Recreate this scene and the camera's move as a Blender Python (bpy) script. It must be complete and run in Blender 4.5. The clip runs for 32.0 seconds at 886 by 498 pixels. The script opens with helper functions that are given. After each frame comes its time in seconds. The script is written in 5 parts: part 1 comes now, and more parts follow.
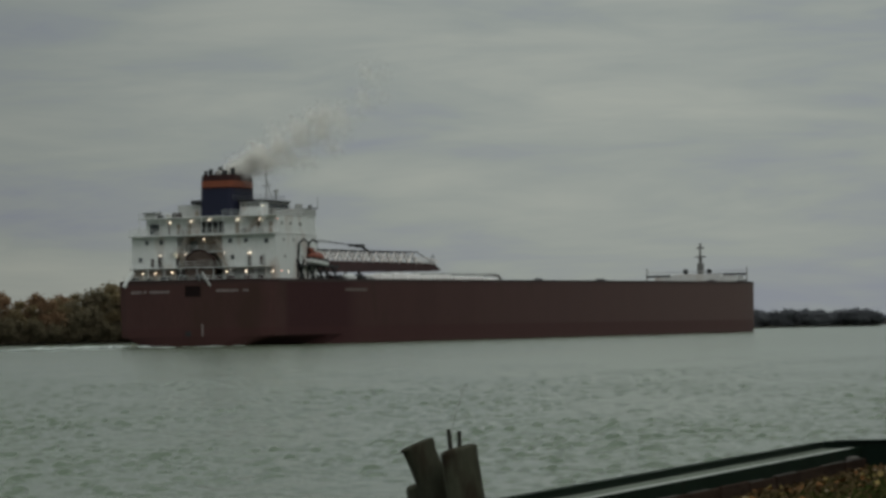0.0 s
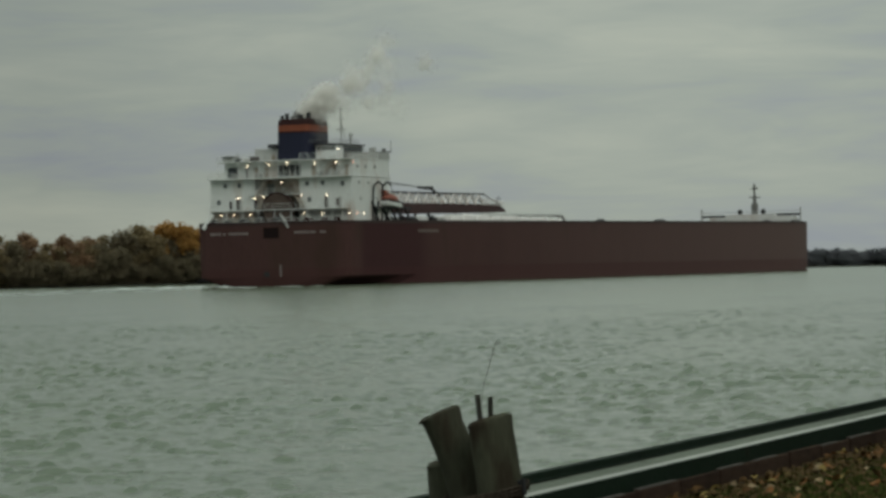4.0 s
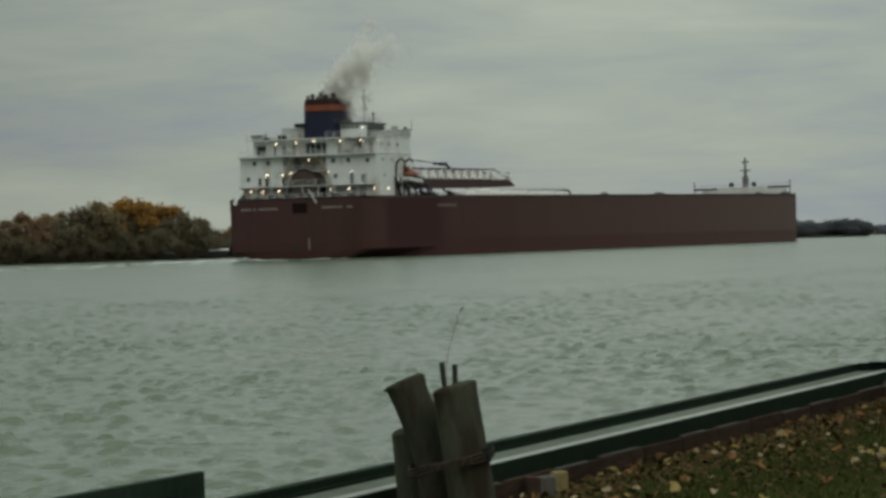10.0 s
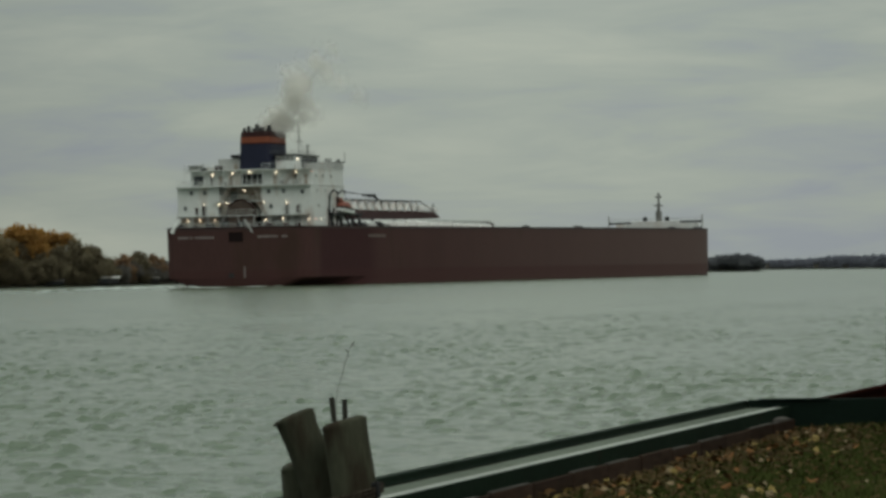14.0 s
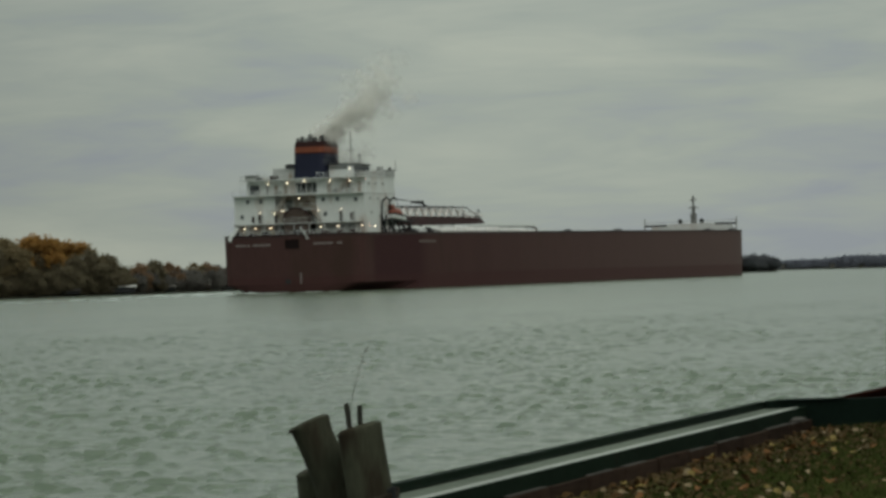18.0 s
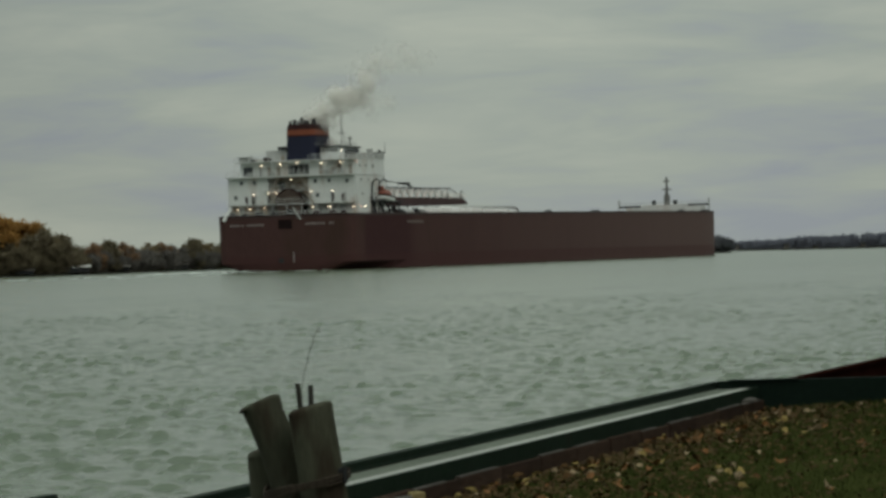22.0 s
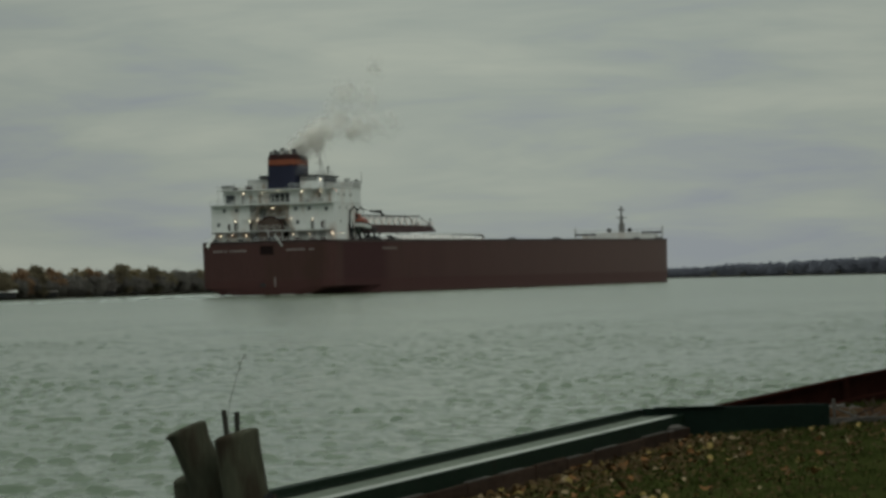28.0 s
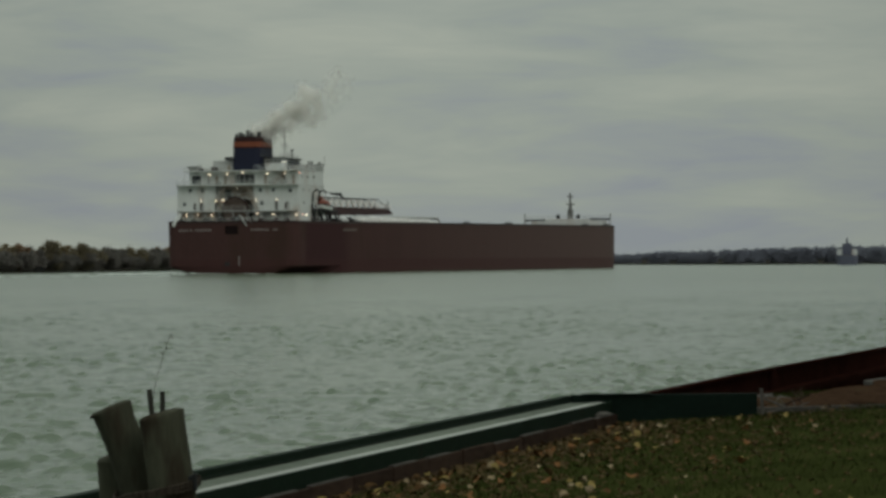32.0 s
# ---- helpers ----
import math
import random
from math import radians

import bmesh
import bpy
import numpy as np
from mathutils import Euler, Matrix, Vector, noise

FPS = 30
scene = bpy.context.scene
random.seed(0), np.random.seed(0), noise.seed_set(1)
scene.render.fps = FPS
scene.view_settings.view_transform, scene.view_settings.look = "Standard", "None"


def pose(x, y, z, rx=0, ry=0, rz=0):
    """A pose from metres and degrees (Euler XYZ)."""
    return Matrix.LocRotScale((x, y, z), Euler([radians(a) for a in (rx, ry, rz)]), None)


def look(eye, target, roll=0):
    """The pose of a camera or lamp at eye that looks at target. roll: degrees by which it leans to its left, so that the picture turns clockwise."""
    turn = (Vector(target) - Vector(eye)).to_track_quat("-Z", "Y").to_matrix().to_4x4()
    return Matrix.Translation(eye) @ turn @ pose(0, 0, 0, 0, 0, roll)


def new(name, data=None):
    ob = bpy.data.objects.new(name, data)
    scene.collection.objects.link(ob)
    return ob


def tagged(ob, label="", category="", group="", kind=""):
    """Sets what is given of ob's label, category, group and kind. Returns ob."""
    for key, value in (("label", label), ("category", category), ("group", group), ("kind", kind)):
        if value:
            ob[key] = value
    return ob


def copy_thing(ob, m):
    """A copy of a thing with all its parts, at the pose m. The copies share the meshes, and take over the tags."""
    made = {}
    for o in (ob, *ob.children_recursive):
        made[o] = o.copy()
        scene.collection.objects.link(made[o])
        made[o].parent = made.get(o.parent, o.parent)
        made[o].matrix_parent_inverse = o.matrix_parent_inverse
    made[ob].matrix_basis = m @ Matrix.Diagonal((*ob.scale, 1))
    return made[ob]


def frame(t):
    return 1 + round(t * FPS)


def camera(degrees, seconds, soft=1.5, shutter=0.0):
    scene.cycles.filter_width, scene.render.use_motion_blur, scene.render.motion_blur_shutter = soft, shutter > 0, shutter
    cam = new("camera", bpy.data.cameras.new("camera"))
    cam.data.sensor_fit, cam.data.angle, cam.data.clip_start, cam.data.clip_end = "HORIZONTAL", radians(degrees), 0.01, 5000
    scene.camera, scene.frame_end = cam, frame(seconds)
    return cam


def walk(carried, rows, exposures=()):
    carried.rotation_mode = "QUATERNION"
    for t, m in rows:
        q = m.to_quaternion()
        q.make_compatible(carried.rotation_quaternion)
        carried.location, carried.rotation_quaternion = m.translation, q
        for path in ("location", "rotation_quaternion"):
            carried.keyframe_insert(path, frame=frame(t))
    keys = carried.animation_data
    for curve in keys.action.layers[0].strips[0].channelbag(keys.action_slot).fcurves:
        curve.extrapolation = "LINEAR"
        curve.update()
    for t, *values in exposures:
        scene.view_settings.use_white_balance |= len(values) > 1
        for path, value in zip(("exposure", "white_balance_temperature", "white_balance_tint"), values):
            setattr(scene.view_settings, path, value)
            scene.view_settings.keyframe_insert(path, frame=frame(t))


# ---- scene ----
cam = camera(16.884, 32.0, soft=3.3)


def shot(x, y, z, turn, tilt, lean):
    """Camera pose: metres; turn to the right, tilt up and lean to the right in degrees."""
    return pose(x, y, z, 90 + tilt, 0, -turn) @ pose(0, 0, 0, 0, 0, -lean)


walk(cam, [
    (0.0, shot(0.115, -4.258, 2.998, -1.928, 1.467, 0.972)),
    (0.5, shot(0.097, -3.746, 2.973, -3.485, 0.554, 0.545)),
    (1.0, shot(0.109, -4.071, 3.019, -2.504, 0.977, 0.961)),
    (1.5, shot(0.187, -4.037, 2.984, -1.675, 1.341, 0.866)),
    (2.0, shot(-0.033, 0.169, 3.034, -0.899, 1.237, 0.654)),
    (2.5, shot(-0.017, 0.068, 3.022, -1.564, 0.719, 0.965)),
    (3.0, shot(-0.012, 0.033, 3.026, -2.065, 0.346, 1.097)),
    (3.5, shot(-0.014, 0.029, 3.024, -2.540, 0.340, 1.159)),
    (5.5, shot(-0.004, -0.192, 3.005, -1.278, 0.361, 1.128)),
    (6.0, shot(-0.003, -0.012, 3.010, -0.148, 0.448, 0.886)),
    (6.5, shot(-0.009, 0.016, 3.018, 0.022, 0.669, 1.101)),
    (7.0, shot(-0.011, 0.060, 3.031, 0.293, 0.522, 1.107)),
    (7.5, shot(0.003, 0.161, 3.038, 0.306, 0.567, 1.280)),
    (8.0, shot(-0.006, 0.174, 3.033, 0.105, 0.555, 1.400)),
    (8.5, shot(-0.003, 0.104, 3.024, -0.635, 0.135, 1.811)),
    (9.0, shot(-0.006, 0.060, 3.007, -0.838, 0.034, 1.751)),
    (9.5, shot(-0.030, -0.007, 2.997, -1.880, -0.189, 1.797)),
    (10.0, shot(-0.043, -0.093, 2.980, -1.739, -0.173, 1.575)),
    (10.5, shot(-0.037, -0.095, 2.976, -1.885, -0.214, 2.102)),
    (11.0, shot(-0.029, -0.107, 2.962, -1.745, -0.240, 2.114)),
    (11.5, shot(-0.038, -0.152, 2.950, -1.877, -0.243, 2.092)),
    (12.0, shot(-0.022, -0.548, 2.959, -1.845, -0.250, 2.033)),
    (12.5, shot(-0.032, 0.008, 3.012, -0.747, 0.113, 1.592)),
    (13.0, shot(-0.029, 0.050, 3.010, 0.000, 0.301, 1.170)),
    (13.5, shot(-0.019, 0.040, 3.012, 0.482, 0.313, 1.079)),
    (14.0, shot(-0.035, -0.030, 3.010, 0.328, 0.371, 0.916)),
    (14.5, shot(-0.018, 0.042, 3.008, 0.137, 0.227, 1.121)),
    (16.5, shot(-0.010, -0.013, 3.011, 0.451, 0.370, 1.486)),
    (17.0, shot(-0.023, 0.076, 3.004, 0.203, 0.419, 1.431)),
    (17.5, shot(-0.012, -0.037, 3.009, -0.181, 0.419, 1.786)),
    (18.0, shot(-0.018, 0.026, 3.006, 0.031, 0.469, 1.666)),
    (18.5, shot(0.011, -0.137, 3.015, 0.603, 0.453, 1.522)),
    (19.0, shot(0.028, 0.073, 3.004, 1.808, 0.406, 2.158)),
    (19.5, shot(0.034, 0.076, 3.008, 2.225, 0.440, 2.083)),
    (20.0, shot(0.040, 0.108, 3.001, 2.144, 0.402, 2.143)),
    (20.5, shot(0.036, 0.051, 3.003, 1.686, 0.307, 2.004)),
    (21.0, shot(0.017, 0.050, 3.002, 1.198, 0.150, 1.756)),
    (21.5, shot(0.012, -0.025, 3.000, 1.001, -0.090, 1.702)),
    (22.0, shot(0.006, 0.023, 3.004, 0.887, 0.069, 1.582)),
    (22.5, shot(0.016, 0.070, 3.005, 1.381, 0.291, 1.353)),
    (23.0, shot(0.027, 0.025, 3.011, 1.809, 0.185, 1.422)),
    (23.5, shot(0.022, 0.116, 3.005, 1.952, 0.318, 1.400)),
    (24.0, shot(0.033, 0.094, 3.006, 2.135, 0.251, 1.414)),
    (24.5, shot(0.039, 0.045, 3.005, 2.598, 0.224, 1.429)),
    (25.0, shot(0.040, 0.095, 3.010, 2.646, 0.623, 1.540)),
    (25.5, shot(0.030, 0.113, 3.008, 2.335, 0.321, 1.540)),
    (27.5, shot(0.031, 0.011, 3.016, 2.398, 0.770, 1.596)),
    (28.0, shot(0.016, -0.061, 3.010, 2.279, 0.543, 1.406)),
    (28.5, shot(0.035, -0.067, 3.013, 3.410, 0.347, 0.980)),
    (29.0, shot(0.031, 0.035, 3.012, 3.965, 0.199, 0.543)),
    (29.5, shot(0.011, -0.035, 3.017, 3.159, 0.105, 0.385)),
    (30.0, shot(0.020, 0.009, 3.015, 3.487, 0.485, 0.300)),
    (30.5, shot(0.030, 0.000, 3.015, 3.506, 0.355, 0.357)),
    (31.0, shot(0.027, -0.002, 3.018, 3.624, 0.271, 0.159)),
    (31.5, shot(0.026, 0.042, 3.010, 3.546, 0.326, 0.196)),
    (32.0, shot(0.030, 0.045, 3.012, 3.590, 0.195, 0.347)),
], exposures=[(0, -0.28, 6350, 16), (1, -0.12, 6400, 13), (2, -0.42, 6450, 11), (3, -0.1, 6500, 10), (6, 0.0, 6500, 10), (10, 0.02, 6500, 10), (12.0, 0.1, 6500, 10), (13, 0.0, 6500, 10), (17, -0.04, 6500, 10), (25, -0.1, 6500, 10), (28, -0.17, 6500, 10), (32, -0.22, 6500, 10)])

# ---- world, sun ----
world = bpy.data.worlds.new("overcast_sky")
scene.world = world
world.use_nodes = True
wn, wl = world.node_tree.nodes, world.node_tree.links
wn.clear()


def wnode(kind, **settings):
    nd = wn.new(kind)
    for key, value in settings.items():
        nd.inputs[key].default_value = value
    return nd


w_out, w_bg = wn.new("ShaderNodeOutputWorld"), wnode("ShaderNodeBackground", Strength=1.0)
w_sky = wn.new("ShaderNodeTexSky")
w_sky.sky_type, w_sky.sun_disc, w_sky.sun_elevation, w_sky.sun_rotation = "NISHITA", False, radians(38), radians(150)
w_co, w_sep = wn.new("ShaderNodeTexCoord"), wn.new("ShaderNodeSeparateXYZ")
wl.new(w_co.outputs["Generated"], w_sep.inputs[0])


def wmath(op, a, b=None, clamp=False):
    nd = wn.new("ShaderNodeMath")
    nd.operation, nd.use_clamp = op, clamp
    for i, v in enumerate((a, b)):
        if v is None:
            continue
        if isinstance(v, (int, float)):
            nd.inputs[i].default_value = v
        else:
            wl.new(v, nd.inputs[i])
    return nd.outputs[0]


# cloud sheet seen flat-on: the direction stretched so that banks lie level
w_az = wmath("ARCTAN2", w_sep.outputs[0], w_sep.outputs[1])
w_el = wmath("ARCSINE", w_sep.outputs[2])
w_cmb = wn.new("ShaderNodeCombineXYZ")
wl.new(wmath("MULTIPLY", w_az, 7.0), w_cmb.inputs[0])
wl.new(wmath("MULTIPLY", w_el, 40.0), w_cmb.inputs[1])
w_n1 = wnode("ShaderNodeTexNoise", Scale=1.0, Detail=5.0, Roughness=0.55, Distortion=0.5)
w_n3 = wnode("ShaderNodeTexNoise", Scale=2.7, Detail=4.0, Roughness=0.6, Distortion=0.8)
w_n2 = wnode("ShaderNodeTexNoise", Scale=0.42, Detail=3.0, Roughness=0.5, Distortion=0.3)
wl.new(w_cmb.outputs[0], w_n1.inputs["Vector"])
wl.new(w_cmb.outputs[0], w_n2.inputs["Vector"])
wl.new(w_cmb.outputs[0], w_n3.inputs["Vector"])
w_r1 = wn.new("ShaderNodeValToRGB")
w_r1.color_ramp.elements[0].position, w_r1.color_ramp.elements[0].color = 0.40, (0.281, 0.313, 0.334, 1)
w_r1.color_ramp.elements[1].position, w_r1.color_ramp.elements[1].color = 0.60, (0.412, 0.446, 0.376, 1)
e = w_r1.color_ramp.elements.new(0.49)
e.color = (0.335, 0.376, 0.332, 1)
w_banks = wmath("ADD", wmath("MULTIPLY", w_n1.outputs[0], 0.42), wmath("MULTIPLY", w_n2.outputs[0], 0.42))
wl.new(wmath("ADD", w_banks, wmath("MULTIPLY", w_n3.outputs[0], 0.16)), w_r1.inputs[0])
# the overcast dome is brighter towards the zenith
w_up = wmath("ADD", 1.0, wmath("MULTIPLY", wmath("MAXIMUM", wmath("SUBTRACT", w_sep.outputs[2], 0.105), 0.0), 2.5))
# and brightest a little right of straight ahead
w_off = wmath("SUBTRACT", w_az, 0.065)
w_up = wmath("ADD", w_up, wmath("MAXIMUM", wmath("SUBTRACT", 0.035, wmath("MULTIPLY", wmath("MULTIPLY", w_off, w_off), 4.0)), -0.2))
w_mul = wn.new("ShaderNodeVectorMath")
w_mul.operation = "SCALE"
wl.new(w_r1.outputs[0], w_mul.inputs[0])
wl.new(w_up, w_mul.inputs["Scale"])
w_dim = wn.new("ShaderNodeVectorMath")
w_dim.operation = "SCALE"
w_dim.inputs["Scale"].default_value = 0.06
wl.new(w_sky.outputs[0], w_dim.inputs[0])
w_mix = wn.new("ShaderNodeMix")
w_mix.data_type = "RGBA"
w_mix.inputs[0].default_value = 0.93
wl.new(w_dim.outputs[0], w_mix.inputs[6])
wl.new(w_mul.outputs[0], w_mix.inputs[7])
wl.new(w_mix.outputs[2], w_bg.inputs[0])
wl.new(w_bg.outputs[0], w_out.inputs[0])

sun = new("sun", bpy.data.lights.new("sun", "SUN"))
sun.data.energy, sun.data.angle, sun.data.color = 0.6, radians(25), (1.0, 0.95, 0.88)
sun.matrix_world = look((0, 0, 0), (-0.45, 0.75, -0.7))
scene.cycles.transparent_max_bounces = 160


# ---- materials ----
def material(name, base, rough=0.6, metal=0.0, vary=0.25, scale=1.0, fine=12.0, bump=0.2, stretch=(1, 1, 1), stain=None,
             stain_at=0.62, island=False, spread=0.28, thin=0.0, alpha=1.0, coords="Object"):
    """Painted or natural surface: broad stains and fine grain in colour, roughness and relief."""
    m = bpy.data.materials.new(name)
    m.use_nodes = True
    n, l = m.node_tree.nodes, m.node_tree.links
    b = n["Principled BSDF"]
    tc, mp = n.new("ShaderNodeTexCoord"), n.new("ShaderNodeMapping")
    mp.inputs["Scale"].default_value = stretch
    l.new(tc.outputs[coords], mp.inputs[0])
    big, small = n.new("ShaderNodeTexNoise"), n.new("ShaderNodeTexNoise")
    for tex, s, d in ((big, scale, 4), (small, scale * fine, 3)):
        tex.inputs["Scale"].default_value, tex.inputs["Detail"].default_value = s, d
        l.new(mp.outputs[0], tex.inputs["Vector"])
    add = n.new("ShaderNodeMath")
    add.operation = "ADD"
    l.new(big.outputs[0], add.inputs[0])
    l.new(small.outputs[0], add.inputs[1])
    rng = n.new("ShaderNodeMapRange")
    rng.inputs[1].default_value, rng.inputs[2].default_value = 0.6, 1.4
    rng.inputs[3].default_value, rng.inputs[4].default_value = 1 - vary, 1 + vary
    l.new(add.outputs[0], rng.inputs[0])
    factor = rng.outputs[0]
    info = n.new("ShaderNodeNewGeometry") if island else n.new("ShaderNodeObjectInfo")
    r2 = n.new("ShaderNodeMapRange")
    spread = spread if island else vary * 0.5
    r2.inputs[3].default_value, r2.inputs[4].default_value = 1 - spread, 1 + spread
    l.new(info.outputs["Random Per Island" if island else "Random"], r2.inputs[0])
    mu = n.new("ShaderNodeMath")
    mu.operation = "MULTIPLY"
    l.new(factor, mu.inputs[0])
    l.new(r2.outputs[0], mu.inputs[1])
    sc = n.new("ShaderNodeVectorMath")
    sc.operation = "SCALE"
    sc.inputs[0].default_value = base
    l.new(mu.outputs[0], sc.inputs["Scale"])
    colour = sc.outputs[0]
    if stain:
        mx, st = n.new("ShaderNodeMix"), n.new("ShaderNodeMapRange")
        mx.data_type = "RGBA"
        st.inputs[1].default_value, st.inputs[2].default_value = stain_at, stain_at + 0.12
        l.new(big.outputs[0], st.inputs[0])
        l.new(st.outputs[0], mx.inputs[0])
        l.new(colour, mx.inputs[6])
        mx.inputs[7].default_value = (*stain, 1)
        colour = mx.outputs[2]
    l.new(colour, b.inputs["Base Color"])
    b.inputs["Metallic"].default_value = metal
    rr = n.new("ShaderNodeMapRange")
    rr.inputs[3].default_value, rr.inputs[4].default_value = max(rough - 0.12, 0.02), min(rough + 0.12, 1)
    l.new(small.outputs[0], rr.inputs[0])
    l.new(rr.outputs[0], b.inputs["Roughness"])
    b.inputs["Alpha"].default_value = alpha
    b.inputs["Specular IOR Level"].default_value = 0.5 if rough < 0.2 else (0.22 if rough < 0.65 else (0.06 if rough < 0.95 else 0.0))
    if bump:
        bp = n.new("ShaderNodeBump")
        bp.inputs["Strength"].default_value, bp.inputs["Distance"].default_value = bump, 0.03
        l.new(small.outputs[0], bp.inputs["Height"])
        l.new(bp.outputs[0], b.inputs["Normal"])
    if thin:
        # leaves and vapour let light through
        tl, ms, tp, ma = (n.new("ShaderNode" + k) for k in ("BsdfTranslucent", "MixShader", "BsdfTransparent", "MixShader"))
        l.new(colour, tl.inputs["Color"])
        b.inputs["Alpha"].default_value = 1.0
        ms.inputs[0].default_value, ma.inputs[0].default_value = thin, alpha
        l.new(b.outputs[0], ms.inputs[1])
        l.new(tl.outputs[0], ms.inputs[2])
        l.new(tp.outputs[0], ma.inputs[1])
        l.new(ms.outputs[0], ma.inputs[2])
        l.new(ma.outputs[0], n["Material Output"].inputs[0])
    return m


def glow(name, colour, strength):
    m = bpy.data.materials.new(name)
    m.use_nodes = True
    b = m.node_tree.nodes["Principled BSDF"]
    b.inputs["Emission Color"].default_value, b.inputs["Emission Strength"].default_value = (*colour, 1), strength
    return m


M_HULL = material("hull_paint", (0.063, 0.0335, 0.0315), 0.74, vary=0.16, scale=0.12, fine=14, bump=0.15, stretch=(1, 1, 0.35),
                  stain=(0.053, 0.0310, 0.0262), stain_at=0.56)
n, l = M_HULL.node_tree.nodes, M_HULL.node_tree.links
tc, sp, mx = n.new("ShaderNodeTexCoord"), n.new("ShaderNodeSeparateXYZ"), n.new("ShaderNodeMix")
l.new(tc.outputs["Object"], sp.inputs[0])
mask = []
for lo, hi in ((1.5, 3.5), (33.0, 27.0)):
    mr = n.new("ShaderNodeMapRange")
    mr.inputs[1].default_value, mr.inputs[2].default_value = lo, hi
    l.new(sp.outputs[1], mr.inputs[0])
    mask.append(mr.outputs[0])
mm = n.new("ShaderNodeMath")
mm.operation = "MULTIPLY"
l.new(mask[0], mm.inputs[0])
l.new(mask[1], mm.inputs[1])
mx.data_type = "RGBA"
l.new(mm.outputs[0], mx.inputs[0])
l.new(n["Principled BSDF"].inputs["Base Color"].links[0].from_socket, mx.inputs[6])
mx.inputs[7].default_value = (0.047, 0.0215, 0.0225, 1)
# distance haze painted in: hull paler towards the bow, above a redder boot stripe
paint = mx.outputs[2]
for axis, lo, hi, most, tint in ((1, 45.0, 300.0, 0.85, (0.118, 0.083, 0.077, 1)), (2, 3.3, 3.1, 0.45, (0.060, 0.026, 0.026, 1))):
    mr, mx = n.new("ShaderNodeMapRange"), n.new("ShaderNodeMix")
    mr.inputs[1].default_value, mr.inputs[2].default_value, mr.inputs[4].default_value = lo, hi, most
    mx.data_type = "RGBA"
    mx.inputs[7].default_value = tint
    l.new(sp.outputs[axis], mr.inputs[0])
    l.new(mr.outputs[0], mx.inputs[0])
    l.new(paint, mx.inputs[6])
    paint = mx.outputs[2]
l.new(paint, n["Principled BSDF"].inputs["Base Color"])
M_WHITE = material("white_paint", (0.56, 0.58, 0.57), 0.5, vary=0.10, scale=0.25, fine=10, bump=0.1, stretch=(1, 1, 0.4),
                   stain=(0.43, 0.395, 0.365), stain_at=0.54)
M_NAVY = material("navy_paint", (0.0105, 0.0125, 0.030), 0.5, vary=0.2, scale=0.3)
M_ORANGE = material("orange_band", (0.17, 0.050, 0.026), 0.5, vary=0.15, scale=0.5)
M_SOOT = material("sooty_red", (0.030, 0.0145, 0.0145), 0.7, vary=0.3, scale=0.6)
M_DARK = material("dark_steel", (0.025, 0.026, 0.028), 0.6, vary=0.3, scale=0.8)
M_TAN = material("tan_paint", (0.34, 0.305, 0.265), 0.6, vary=0.25, scale=0.6, stain=(0.21, 0.15, 0.115), stain_at=0.55)
M_MAROON = material("boom_maroon", (0.042, 0.019, 0.019), 0.55, vary=0.25, scale=0.4)
M_GREY = material("grey_paint", (0.30, 0.31, 0.30), 0.55, vary=0.2, scale=0.5)
M_GLASS = material("window_glass", (0.02, 0.025, 0.03), 0.08, vary=0.1, scale=0.5, bump=0)
M_BOATRED = material("lifeboat_orange", (0.21, 0.068, 0.046), 0.4, vary=0.12, scale=0.7)
M_BAR = material("lettering_paint", (0.20, 0.17, 0.165), 0.6, vary=0.2, scale=1.2)
M_LAMP = glow("lamp_glow", (1.0, 0.82, 0.56), 5.5)
M_LAMPRED = glow("red_lamp_glow", (1.0, 0.34, 0.18), 2.4)
M_SMOKE = material("smoke", (0.88, 0.87, 0.845), 1.0, vary=0.10, scale=0.5, bump=0, thin=0.5, alpha=0.088)
M_SMOKE_THIN = material("thin_smoke", (0.88, 0.87, 0.845), 1.0, vary=0.10, scale=0.5, bump=0, thin=0.5, alpha=0.046)
M_FOAM = material("foam", (0.40, 0.44, 0.42), 0.8, vary=0.2, scale=0.4, bump=0.1)

M_GREEN = material("green_steel", (0.010, 0.021, 0.013), 0.7, vary=0.3, scale=1.3, stain=(0.018, 0.015, 0.010), stain_at=0.63)
M_GREENDARK = material("dark_green_steel", (0.0065, 0.0135, 0.010), 0.75, vary=0.3, scale=1.3)
M_CAP = material("pale_cap_steel", (0.27, 0.285, 0.255), 0.42, metal=0.2, vary=0.25, scale=1.6, stain=(0.10, 0.12, 0.095), stain_at=0.6)
M_CAPDULL = material("dull_cap_steel", (0.125, 0.145, 0.118), 0.85, vary=0.3, scale=1.6, stain=(0.085, 0.10, 0.08), stain_at=0.56)
M_RUST = material("rusty_sheet_steel", (0.034, 0.0125, 0.0095), 0.96, vary=0.35, scale=0.9, stain=(0.034, 0.013, 0.009), stain_at=0.6)
M_PILE = material("weathered_piling", (0.055, 0.057, 0.040), 0.9, vary=0.30, scale=2.0, fine=7, bump=0.4, stretch=(2.2, 2.2, 0.6),
                  stain=(0.034, 0.027, 0.019), stain_at=0.55)
M_PILETOP = material("piling_end_grain", (0.060, 0.054, 0.043), 0.95, vary=0.4, scale=6, bump=0.6)
M_BOARD = material("brown_board", (0.048, 0.031, 0.023), 0.85, vary=0.4, scale=1.6, fine=8, bump=0.5, stretch=(1, 0.3, 1),
                   stain=(0.07, 0.048, 0.036), stain_at=0.62)
